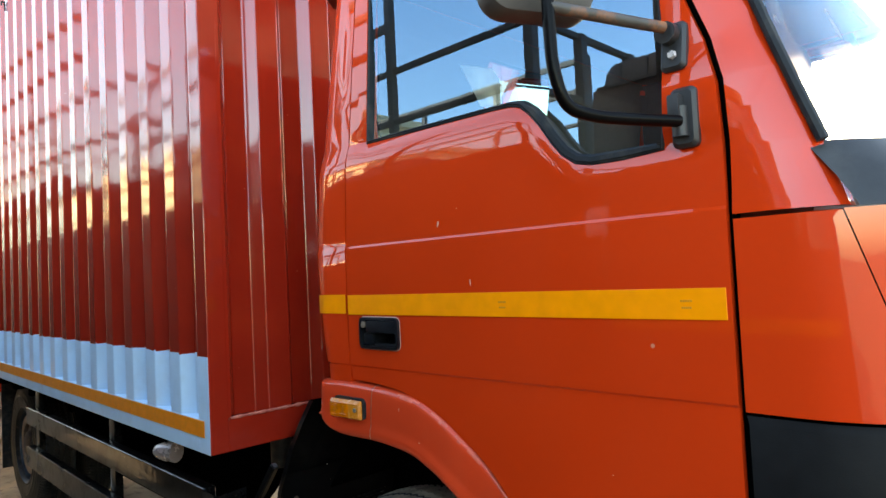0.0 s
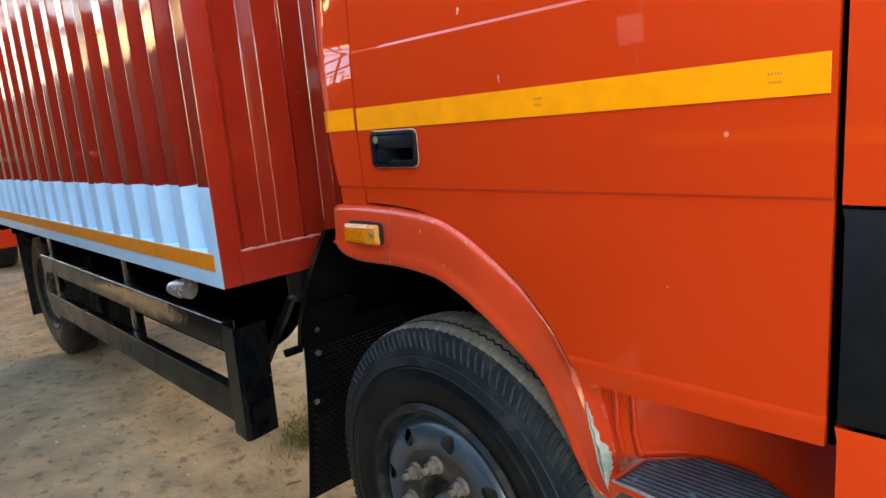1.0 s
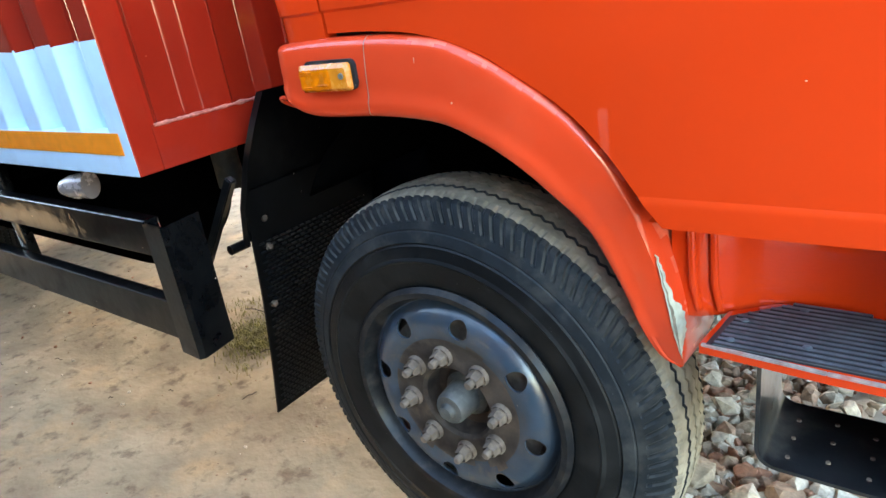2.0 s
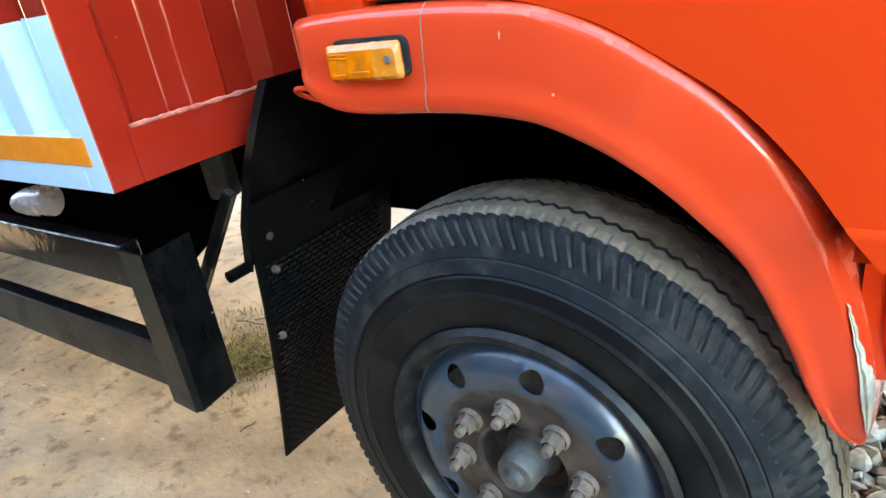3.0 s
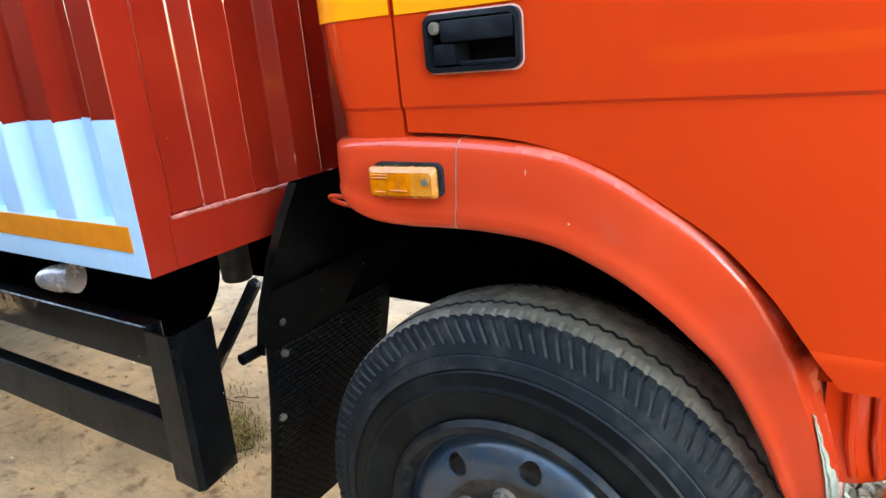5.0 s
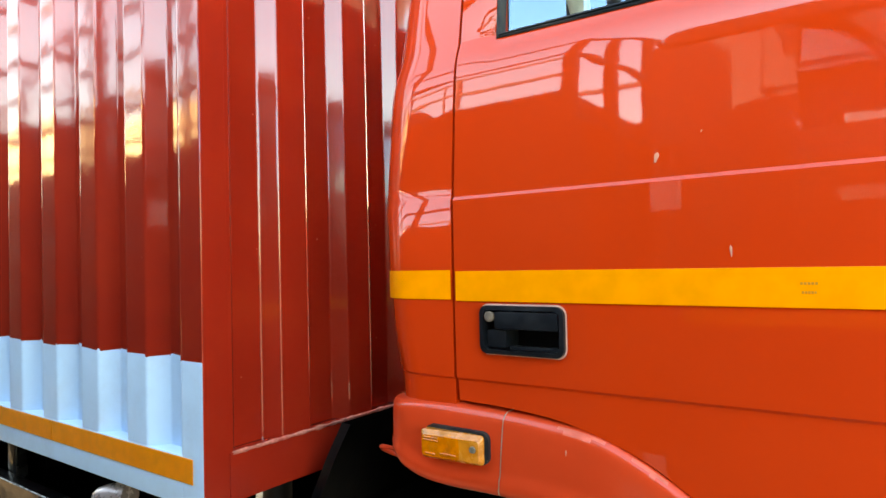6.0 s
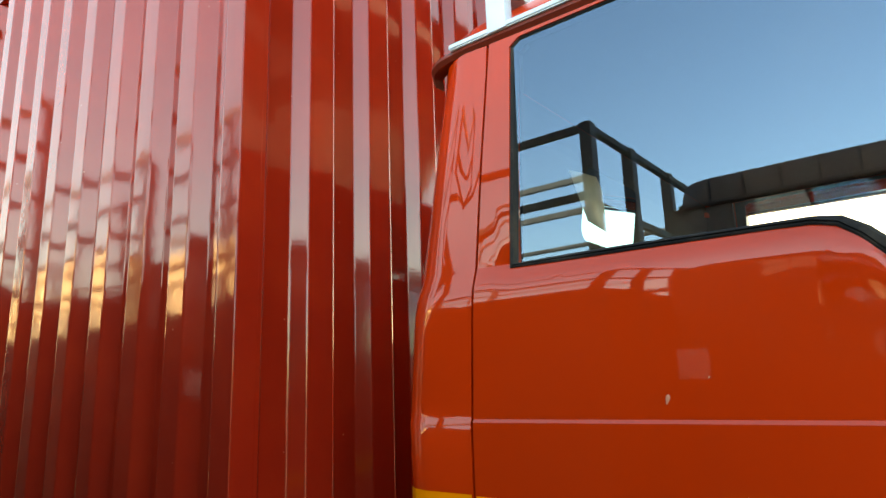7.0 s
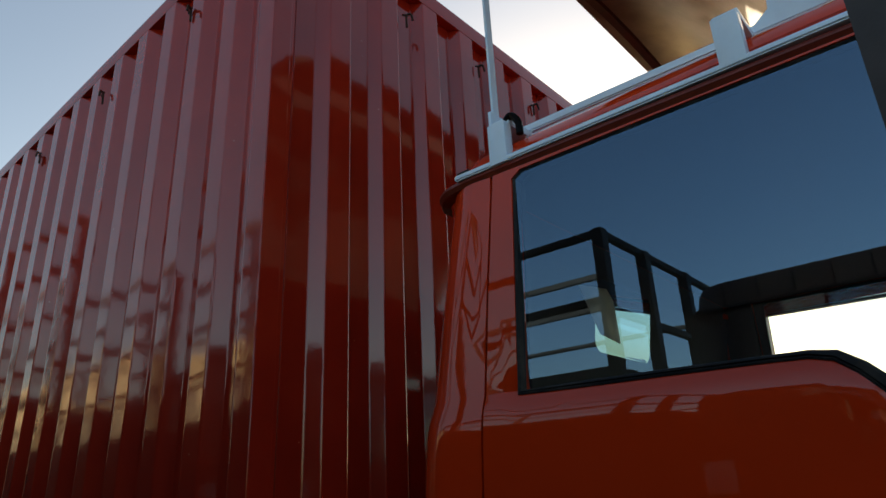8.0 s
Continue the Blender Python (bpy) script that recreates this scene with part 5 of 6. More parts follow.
def make_interior():
    flat = lambda x, z: 0.0
    opening = round_rect(0.87, 1.245, 2.09, 2.305, 0.04)
    zc = [1.3 + 0.1 * i for i in range(11)]
    outer = [(0.26, 1.20), (WIDE - 0.26, 1.20), (WIDE - 0.26, 2.403), (0.26, 2.403)]
    part("back_wall", swap(sheet(outer, [opening], flat, 0.004, [], zc), lambda z: 0.29 + lean(z)), CAB, cab, smooth=False)
    part("back_lining", swap(sheet(outer, [opening], flat, 0.02, [], zc), lambda z: 0.297 + lean(z)), DARKCLOTH, cab, "dark trim panel", smooth=False)
    bm = bmesh.new()
    bm.faces.new([bm.verts.new((0.315 + lean(z), y, z)) for y, z in opening])
    part("rear_pane", bm, THIN_GLASS, cab, "small rear window", smooth=False).visible_shadow = False
    bm = bmesh.new()
    bm.faces.new([bm.verts.new((0.45 + 0.03 * (z - 2.1), y, z)) for y, z in ((0.68, 2.23), (0.76, 2.242), (0.84, 2.25), (0.875, 2.22), (0.885, 2.15), (0.89, 2.10), (0.775, 2.112))])
    part("film", bm, material("pale_film", (0.55, 0.56, 0.54), 0.5, vary=0.15, grain=20), cab, "torn pale plastic film at the rear window").modifiers.new("thick", "SOLIDIFY").thickness = 0.001
    # roof and front lining
    bm = bmesh.new()
    box(bm, 0.42, 1.33, 0.235, WIDE - 0.235, 2.404, 2.414, 0)
    part("headliner", bm, DARKCLOTH, cab, "dark headliner")
    bm = bmesh.new()
    box(bm, 0.34, 1.47, 0.21, WIDE - 0.21, 1.215, 1.235, 0)
    part("cab_floor_mat", bm, DARKCLOTH, cab)
    bm = bmesh.new()
    box(bm, 1.30, 1.58, 0.24, WIDE - 0.24, 1.30, 1.70, 0.05)
    part("dashboard", bm, PLASTIC, cab, "black dashboard")
    # dark backing, added so no light leaks through the front panel gaps
    bm = bmesh.new()
    box(bm, 1.49, 1.66, 0.24, WIDE - 0.24, 0.62, 1.60, 0.0)
    part("gap_backing", bm, BLACK, cab)
    bm = bmesh.new()
    ring = [(1.24 + 0.20 * math.cos(a) * 0.55, 0.62 + 0.20 * math.sin(a), 1.62 + 0.20 * math.cos(a) * 0.83) for a in [2 * math.pi * k / 32 for k in range(32)]]
    tube(bm, ring, 0.014, 10, closed=True)
    tube(bm, [(1.24, 0.43, 1.62), (1.25, 0.62, 1.60), (1.24, 0.81, 1.62)], 0.012, 8)
    tube(bm, [(1.25, 0.62, 1.60), (1.40, 0.62, 1.45)], 0.025, 10)
    part("steering_wheel", bm, PLASTIC, cab, "black steering wheel")
    for y0, y1 in ((0.30, 0.80), (1.05, 1.95)):
        bm = bmesh.new()
        box(bm, 0.62, 1.10, y0, y1, 1.36, 1.50, 0.05, seg=4)
        seat = part("seat", bm, DARKCLOTH, cab, "dark cloth cab seat")
        bm = bmesh.new()
        box(bm, 0.50, 0.62, y0 + 0.02, y1 - 0.02, 1.45, 1.84, 0.05, seg=4)
        part("backrest", bm, DARKCLOTH, seat)
    # inner face of the near door and the whole far door
    hole = inset_loop(WINDOW, -0.006)
    outline = [(0.55, 1.24), (1.46, 1.24), (1.46, 1.8), (1.40, 2.0), (1.28, 2.335), (0.56, 2.335)]
    part("door_lining", sheet(outline, [hole], lambda x, z: 0.222, 0.012, [], []), DARKCLOTH, door, "dark inner door panel", smooth=False)
    bm = sheet([(0.50, 1.29), (1.08, 1.0), (1.47, 1.0), (1.475, 1.75), (1.423, 1.974), (1.275, 2.402), (0.52, 2.402), (0.50, 1.9)],
               [[(x - (0.035 if x < 0.65 else 0), z + (0.062 if z > 2.2 else 0)) for x, z in WINDOW]], side_y, 0.05, [], [1.3, 1.63, 1.9])
    for v in bm.verts:
        v.co.y = WIDE - v.co.y
    far = part("door", bm, [CAB], truck, "orange-red cab door seen from inside", smooth=False)
    outline = [(0.52, 1.24), (1.46, 1.24), (1.46, 1.8), (1.40, 2.0), (1.28, 2.400), (0.53, 2.400)]
    bm = sheet(outline, [[(x - (0.035 if x < 0.65 else 0), z + (0.062 if z > 2.2 else 0)) for x, z in WINDOW]], lambda x, z: 0.232, 0.012, [], [])
    for v in bm.verts:
        v.co.y = WIDE - v.co.y
    part("door_lining", bm, DARKCLOTH, far, "dark inner door panel", smooth=False)
    bm = bmesh.new()
    bm.faces.new([bm.verts.new((x - (0.035 if x < 0.65 else 0), WIDE - 0.20, z + (0.062 if z > 2.2 else 0))) for x, z in WINDOW])
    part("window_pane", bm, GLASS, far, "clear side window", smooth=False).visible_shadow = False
    bm = bmesh.new()
    box(bm, 0.405, 0.525, WIDE - 0.262, WIDE - 0.238, 1.24, 2.40, 0.004)
    part("pillar_lining", bm, DARKCLOTH, cab, "dark corner trim")
    # wheel-well liner: near-black sheet added to keep the arch in deep shade
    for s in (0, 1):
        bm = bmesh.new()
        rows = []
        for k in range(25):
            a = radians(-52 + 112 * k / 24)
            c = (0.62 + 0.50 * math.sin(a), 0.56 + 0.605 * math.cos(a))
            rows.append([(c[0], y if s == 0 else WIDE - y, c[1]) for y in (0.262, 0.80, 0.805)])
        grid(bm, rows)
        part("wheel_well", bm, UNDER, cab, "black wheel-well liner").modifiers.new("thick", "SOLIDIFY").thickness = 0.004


make_interior()


def make_mirror():
    bm = bmesh.new()
    tube(bm, rounded([(1.419, 0.140, 1.772), (1.385, 0.070, 1.772), (1.352, 0.005, 1.774), (1.330, -0.042, 1.785), (1.321, -0.058, 1.846), (1.319, -0.058, 1.974), (1.319, -0.058, 2.28), (1.32, 0.02, 2.31), (1.30, 0.16, 2.30)], 0.03, 6), 0.0098, 14)
    mirror = part("mirror", bm, BLACK, truck, "black wing mirror on a bent tube arm")
    bm = bmesh.new()
    tube(bm, [(1.320, -0.058, 1.938), (1.362, 0.04, 1.932), (1.405, 0.135, 1.926)], 0.0095, 12)
    part("upper_arm", bm, material("worn_arm", (0.05, 0.045, 0.04), 0.45, vary=0.2, stain=(0.42, 0.13, 0.03), stain_amount=0.9, stain_scale=14), mirror, "black tube arm with rust showing")
    for x, z, h in ((1.4065, 1.901, 0.041), (1.421, 1.780, 0.049)):
        bm = bmesh.new()
        o1 = round_rect(x - 0.022, x + 0.021, z - h, z + h, 0.010)
        o2 = round_rect(x - 0.017, x + 0.016, z - h + 0.006, z + h - 0.006, 0.008)
        grid(bm, [[(a, side_y(a, b) + 0.003, b) for a, b in o1], [(a, side_y(a, b) - 0.006, b) for a, b in o1], [(a, side_y(a, b) - 0.013, b) for a, b in o2]], closed=True)
        bm.faces.new([bm.verts.new((a, side_y(a, b) - 0.013, b)) for a, b in o2])
        if z > 1.8:
            tube(bm, [(x - 0.004, 0.142, z + 0.020), (x - 0.004, 0.165, z + 0.020)], 0.018, 16)
        else:
            box(bm, x - 0.018, x + 0.002, 0.132, 0.165, z - 0.008, z + 0.036, 0.005)
            tube(bm, [(x - 0.004, 0.148, z - 0.032), (x - 0.004, 0.148, z + 0.016)], 0.013, 14)
        part("mirror_mount", bm, PLASTIC, mirror, "black bolted mirror bracket")
    bm = bmesh.new()
    lathe(bm, [(0.0001, -0.006), (0.006, -0.006), (0.008, 0.0)], 6, (1.409, 0.152, 1.884))
    part("bolt", bm, CHROME, mirror)
    # head: a deep rounded back, with the glass on its rear face
    bm = bmesh.new()
    o = round_rect(-0.097, 0.097, -0.19, 0.19, 0.040)
    rows = []
    for k, d in ((0.0, 0.0), (0.0, 0.020), (0.05, 0.036), (0.2, 0.046), (0.6, 0.050)):
        rows.append([(a * (1 - k), d, b * (1 - k * 0.7)) for a, b in o])
    g = grid(bm, rows, closed=True)
    bm.faces.new(g[-1])
    at = Matrix.Translation((1.2585, -0.0135, 2.130)) @ Matrix.Rotation(radians(-115.5), 4, "Z")
    bmesh.ops.transform(bm, matrix=at, verts=bm.verts[:])
    part("mirror_head", bm, material("grey_plastic", (0.055, 0.05, 0.048), 0.5, vary=0.15, grain=30, bump=0.0002, bump_scale=300), mirror, "dark grey plastic mirror housing")
    bm = bmesh.new()
    bm.faces.new([bm.verts.new((a * 0.94, 0.004, b * 0.96)) for a, b in o])
    bmesh.ops.transform(bm, matrix=at, verts=bm.verts[:])
    part("mirror_glass", bm, material("mirror_glass", (0.9, 0.9, 0.9), 0.02, metal=1.0, vary=0.0), mirror, "silvered mirror glass", smooth=False)


make_mirror()


def make_roof_gear():
    for x in (0.575, 1.045):
        bm = bmesh.new()
        box(bm, x - 0.022, x + 0.022, 0.178, 0.205, 2.360, 2.455, 0.004)
        box(bm, x - 0.022, x + 0.022, 0.195, 0.30, 2.452, 2.470, 0.004)
        part("rack_foot", bm, PALE, cab, "pale blue roof rack foot")
    bm = bmesh.new()
    bar(bm, (0.55, 0.30, 2.487), (1.30, 0.30, 2.475), 0.02, 0.02, 0.003)
    part("rack_rail", bm, PALE, cab, "pale blue roof rack rail")
    bm = bmesh.new()
    bar(bm, (0.552, 0.215, 2.38), (0.552, 0.215, 3.05), 0.022, 0.006, 0.001)
    bar(bm, (0.552, 0.215, 2.39), (0.552, 0.215, 2.50), 0.045, 0.008, 0.001)
    part("rack_post", bm, PALE, cab, "pale blue upright flat bar")
    bm = bmesh.new()
    tube(bm, rounded([(0.585, 0.20, 2.46), (0.60, 0.20, 2.475), (0.62, 0.20, 2.45), (0.62, 0.20, 2.42)], 0.015), 0.008, 8)
    part("rack_clip", bm, BLACK, cab)
    # bracket that carries the deflector's foot
    bm = bmesh.new()
    plate = [(1.064, 2.462), (1.066, 2.486), (1.095, 2.508), (1.102, 2.575), (1.120, 2.582), (1.128, 2.530), (1.142, 2.530), (1.148, 2.575), (1.168, 2.570), (1.172, 2.500), (1.180, 2.470), (1.176, 2.458)]
    g = grid(bm, [[(x, 0.292, z) for x, z in plate], [(x, 0.312, z) for x, z in plate]], closed=True)
    bm.faces.new(g[0])
    bm.faces.new(g[1])
    part("deflector_bracket", bm, PALE, cab, "pale blue notched roof bracket", smooth=False)
    # wind deflector: a curved sheet over the roof
    bm = bmesh.new()
    rows = []
    for i in range(17):
        y = 0.33 + (WIDE - 0.66) * i / 16
        row = []
        for k in range(13):
            t = k / 12
            x = 1.30 - 0.87 * t
            z = 2.50 + 0.88 * math.sin(t * math.pi / 2) ** 1.1 - 0.14 * t * max(0.0, abs(i - 8) / 8 - 0.75) ** 2 * 16
            row.append((x, y, z))
        rows.append(row)
    grid(bm, rows)
    d = part("wind_deflector", bm, material("deflector", (0.125, 0.112, 0.102), 0.42, metal=0.3, vary=0.3, grain=7, bump=0.002, bump_scale=9, stain=(0.26, 0.23, 0.20), stain_amount=0.5, stain_scale=5), cab, "brownish curved metal roof wind deflector")
    d.modifiers.new("thick", "SOLIDIFY").thickness = 0.004
    bm = bmesh.new()
    rows = []
    for k in range(25):
        y = 0.34 + (WIDE - 0.68) * k / 24
        drop = 0.10 * ((y - CY) / (CY - 0.34)) ** 2
        rows.append([(0.50, y, 3.31 - drop), (0.52, y, 3.25 - drop), (0.545, y, 3.25 - drop), (0.55, y, 3.262 - drop), (0.525, y, 3.262 - drop), (0.506, y, 3.315 - drop)])
    grid(bm, rows, closed=True)
    part("deflector_frame", bm, BROWN, cab)


make_roof_gear()


def make_front_lamp():
    def on(a, z, d=0.0):
        r = 0.24 + d
        a = radians(a)
        return (1.56 + r * math.sin(a), side_y(1.45, 1.45) + 0.24 - r * math.cos(a), z)
    def loop(a0, a1, z0, z1, d, k=0.025):
        w = (a1 - a0)
        pts = round_rect(0, 1.0 * w / 240.0, z0, z1, k)
        return [on(a0 + p * 240.0, z, d) for p, z in pts]
    bm = bmesh.new()
    grid(bm, [loop(1, 64, 0.93, 1.195, 0.004), loop(2.5, 62.5, 0.937, 1.188, 0.006), loop(4, 61, 0.943, 1.182, -0.004)], closed=True)
    bez = part("front_lamp", bm, PLASTIC, truck, "front lamp with a pale rim and amber bulb")
    bm = bmesh.new()
    grid(bm, [loop(7, 58, 0.955, 1.170, -0.002), loop(7, 58, 0.955, 1.170, 0.008), loop(9, 56, 0.962, 1.163, 0.008), loop(9, 56, 0.962, 1.163, 0.000)], closed=True)
    part("rim", bm, CHROME, bez, "pale silver rim")
    bm = bmesh.new()
    g = [loop(9, 56, 0.962, 1.163, 0.001), loop(14, 51, 0.985, 1.14, -0.012), loop(28, 36, 1.05, 1.07, -0.02, 0.005)]
    v = grid(bm, g, closed=True)
    bm.faces.new(v[-1])
    part("reflector", bm, material("lamp_reflector", (0.75, 0.68, 0.6), 0.3, metal=0.5, vary=0.2, grain=60, bump=0.001, bump_scale=150), bez)
    bm = bmesh.new()
    bmesh.ops.create_uvsphere(bm, u_segments=16, v_segments=10, radius=0.03, matrix=Matrix.Translation(on(26, 1.03, -0.005)))
    part("bulb", bm, AMBER, bez, "amber bulb cover")


make_front_lamp()


# ---- small marks on the door and tape ----
def make_marks():
    chip = material("paint_chip", (0.58, 0.24, 0.16), 0.7, vary=0.2)
    for x, z, w, h, tilt in ((0.839, 1.661, 0.006, 0.015, 15), (0.933, 1.528, 0.003, 0.016, -4), (0.70, 1.235, 0.002, 0.010, 5), (0.90, 1.69, 0.002, 0.004, 30), (1.25, 1.18, 0.003, 0.002, 0)):
        bm = bmesh.new()
        pts = [(w * 0.5 * math.cos(a) * (1 + 0.3 * math.sin(3 * a)), h * 0.5 * math.sin(a)) for a in [2 * math.pi * k / 12 for k in range(12)]]
        c, s_ = math.cos(radians(tilt)), math.sin(radians(tilt))
        y = 0.1405 if z < 1.25 and x < 0.8 else side_y(x, z) - 0.0006
        grid(bm, [[(x + a * c + b * s_, y, z - a * s_ + b * c) for a, b in pts], [(x + (a * c + b * s_) * 0.6, y - 0.0005, z + (-a * s_ + b * c) * 0.6) for a, b in pts]], closed=True)
        bm.faces.new([bm.verts.new((x + (a * c + b * s_) * 0.6, y - 0.0005, z + (-a * s_ + b * c) * 0.6)) for a, b in pts])
        part("paint_chip", bm, chip, door, "pale paint chip")
    ink = material("tape_print", (0.50, 0.19, 0.01), 0.6)
    for x in (1.021, 1.405):
        bm = bmesh.new()
        for k, (dz, w) in enumerate(((0.005, 0.020), (-0.006, 0.017))):
            for j in range(5):
                box(bm, x - w / 2 + j * w / 5, x - w / 2 + (j + 0.7) * w / 5, 0.1548, 0.1556, 1.481 + dz - 0.0015, 1.481 + dz + 0.0015, 0)
        tagged(part("tape_print", bm, ink, door, "small dark printed mark"), kind="stuff")


make_marks()


# ---- neighbouring lorry, behind the camera ----
NY = -1.10
def make_neighbour():
    nb = thing("truck", (-1.0, NY - 1.0, 0.0), "dark brown truck with a rusty open cage bed", "truck")
    bm = bmesh.new()
    rows = []
    for z, dy, x0, x1 in ((0.55, 0.04, 0.43, 2.10), (0.62, 0.01, 0.41, 2.13), (1.30, 0.0, 0.41, 2.13), (1.62, 0.0, 0.41, 2.12), (1.90, 0.015, 0.42, 1.99)):
        rows.append([(x, NY - 1.0 + (y - 1.0), z) for x, y in round_rect(x0, x1, 0.0 + dy, 2.0 - dy, 0.14)])
    grid(bm, rows, closed=True)
    shell = part("cab", bm, BROWNCAB, nb, "dark brown cab shell")
    bm = bmesh.new()
    rows = []
    for z, dy, x0, x1 in ((2.292, 0.022, 0.43, 1.84), (2.298, 0.020, 0.43, 1.84), (2.304, 0.032, 0.43, 1.83), (2.36, 0.037, 0.44, 1.80), (2.39, 0.055, 0.45, 1.78), (2.412, 0.13, 0.52, 1.70), (2.42, 0.5, 0.8, 1.4)):
        rows.append([(x, NY - 1.0 + (y - 1.0), z) for x, y in round_rect(x0, x1, 0.0 + dy, 2.0 - dy, 0.12)])
    v = grid(bm, rows, closed=True)
    bm.faces.new(v[-1])
    part("roof", bm, material("dusty_brown_roof", (0.085, 0.043, 0.026), 0.6, vary=0.4, grain=14, stain=(0.16, 0.10, 0.07), stain_amount=0.5, stain_scale=5), shell, "dusty brown roof")
    bm = bmesh.new()
    box(bm, 0.46, 1.80, NY - 0.030, NY - 0.010, 2.284, 2.297, 0.002)
    for k in range(11):
        box(bm, 0.56 + k * 0.115, 0.568 + k * 0.115, NY - 0.042, NY - 0.024, 2.298, 2.372, 0.002)
    part("drip_rail", bm, BROWN, shell, "rusty drip rail with clips")
    for x0, x1, x2, x3 in ((0.42, 0.865, 0.43, 0.87), (1.41, 1.485, 1.40, 1.47), (1.86, 1.98, 1.72, 1.83)):
        for s in (0, 1):
            bm = bmesh.new()
            y0 = NY if s == 0 else NY - 2.0
            d = -1 if s == 0 else 1
            grid(bm, [[(x0, y0 + d * 0.016, 1.90), (x1, y0 + d * 0.016, 1.90), (x1, y0 + d * 0.075, 1.90), (x0, y0 + d * 0.075, 1.90)],
                      [(x2, y0 + d * 0.031, 2.29), (x3, y0 + d * 0.031, 2.29), (x3, y0 + d * 0.09, 2.29), (x2, y0 + d * 0.09, 2.29)]], closed=True)
            part("pillar", bm, BROWNCAB, shell, smooth=False)
    for s in (0, 1):
        bm = bmesh.new()
        y0 = NY - 0.02 if s == 0 else NY - 1.98
        d = -0.02 if s == 0 else 0.02
        bm.faces.new([bm.verts.new(p) for p in ((0.87, y0 + d, 1.90), (1.85, y0 + d, 1.90), (1.72, y0 + d, 2.29), (0.88, y0 + d, 2.29))])
        part("window_pane", bm, DARK_GLASS, shell, "side window", smooth=False)
    bm = bmesh.new()
    bm.faces.new([bm.verts.new(p) for p in ((1.96, NY - 0.12, 1.90), (1.96, NY - 1.88, 1.90), (1.80, NY - 1.85, 2.29), (1.80, NY - 0.15, 2.29))])
    part("windscreen", bm, DARK_GLASS, shell, "windscreen", smooth=False)
    bm = bmesh.new()
    box(bm, 0.435, 0.465, NY - 1.9, NY - 0.1, 1.62, 2.29, 0.01)
    part("back_wall", bm, BROWNCAB, shell)
    for y in (NY - 0.75, NY - 1.7):
        bm = bmesh.new()
        box(bm, 0.72, 0.84, y, y + 0.5, 1.45, 1.95, 0.05)
        part("seat", bm, DARKCLOTH, shell)
    # pale panel and tape on the door
    bm = bmesh.new()
    box(bm, 0.425, 0.525, NY + 0.001, NY + 0.006, 1.69, 1.79, 0.002)
    part("pale_plate", bm, material("dull_plate", (0.62, 0.57, 0.52), 0.6, vary=0.15), nb, "small dull pale square plate")
    bm = bmesh.new()
    box(bm, 0.52, 1.95, NY + 0.001, NY + 0.003, 1.30, 1.35, 0)
    part("reflective_tape", bm, TAPE_OLD, nb, "orange reflective tape")
    # bed with boards and cage
    bm = bmesh.new()
    box(bm, -4.6, 0.16, NY - 2.1, NY, 1.00, 1.15, 0.01)
    bed = part("bed", bm, BROWN, nb, "brown steel truck bed")
    bm = bmesh.new()
    box(bm, 0.085, 0.103, NY - 2.05, NY - 0.045, 1.16, 2.16, 0.003)
    part("headboard", bm, BROWN, bed, "brown steel headboard")
    zz = [1.15, 1.45, 1.80, 2.15]
    for z in zz[:-1]:
        for y0, y1 in ((NY - 0.04, NY), (NY - 2.1, NY - 2.06)):
            bm = bmesh.new()
            box(bm, -4.6, 0.10, y0, y1, z + 0.004, z + (0.296 if z < 1.4 else 0.346), 0.006)
            part("side_board", bm, BROWN, bed, "painted steel side board")
    for y in (NY - 0.02, NY - 0.43, NY - 0.91, NY - 1.45, NY - 2.08):
        bm = bmesh.new()
        box(bm, 0.105, 0.155, y - 0.027, y + 0.027, 1.15, 2.72, 0.006)
        part("head_post", bm, BROWN, bed, "rusty brown upright")
    for z in (2.06, 2.38, 2.705):
        bm = bmesh.new()
        bar(bm, (0.13, NY + 0.01, z), (0.13, NY - 2.1, z), 0.03, 0.03)
        part("head_rail", bm, BROWN, bed)
    for y in (NY - 0.02, NY - 2.08):
        for z in (2.14, 2.42, 2.705):
            bm = bmesh.new()
            bar(bm, (0.13, y, z), (-4.6, y, z), 0.03, 0.03)
            part("side_rail", bm, BROWN, bed)
        for x in (-0.85, -1.8, -2.75, -3.7, -4.57):
            bm = bmesh.new()
            box(bm, x - 0.022, x + 0.022, y - 0.022, y + 0.022, 2.05, 3.24, 0.005)
            part("side_post", bm, BROWN, bed)
        for z in (2.97, 3.22):
            bm = bmesh.new()
            bar(bm, (-0.85, y, z), (-4.6, y, z), 0.035, 0.045)
            part("side_rail", bm, BROWN, bed)
    # covered load, sagging and lumpy
    bm = bmesh.new()
    rows = []
    for i in range(41):
        x = -4.5 + 4.45 * i / 40
        row = []
        for k in range(17):
            t = k / 16
            y = NY - 0.06 - 1.98 * t
            edge = min(1.0, 6 * t, 6 * (1 - t), (i + 0.6) / 3, (40.6 - i) / 4)
            h = 1.62 + (0.52 + 0.16 * min(1.0, max(0.0, (-0.6 - x) / 0.5))) * edge + 0.16 * noise.noise(Vector((x * 0.9, y * 0.9, 3))) * edge + 0.05 * noise.noise(Vector((x * 3, y * 3, 7)))
            row.append((x, y, h))
        rows.append(row)
    grid(bm, rows)
    part("tarpaulin", bm, material("tarp", (0.05, 0.020, 0.013), 0.6, vary=0.25, grain=6, bump=0.004, bump_scale=12), nb, "dark red-brown tarpaulin over the load")
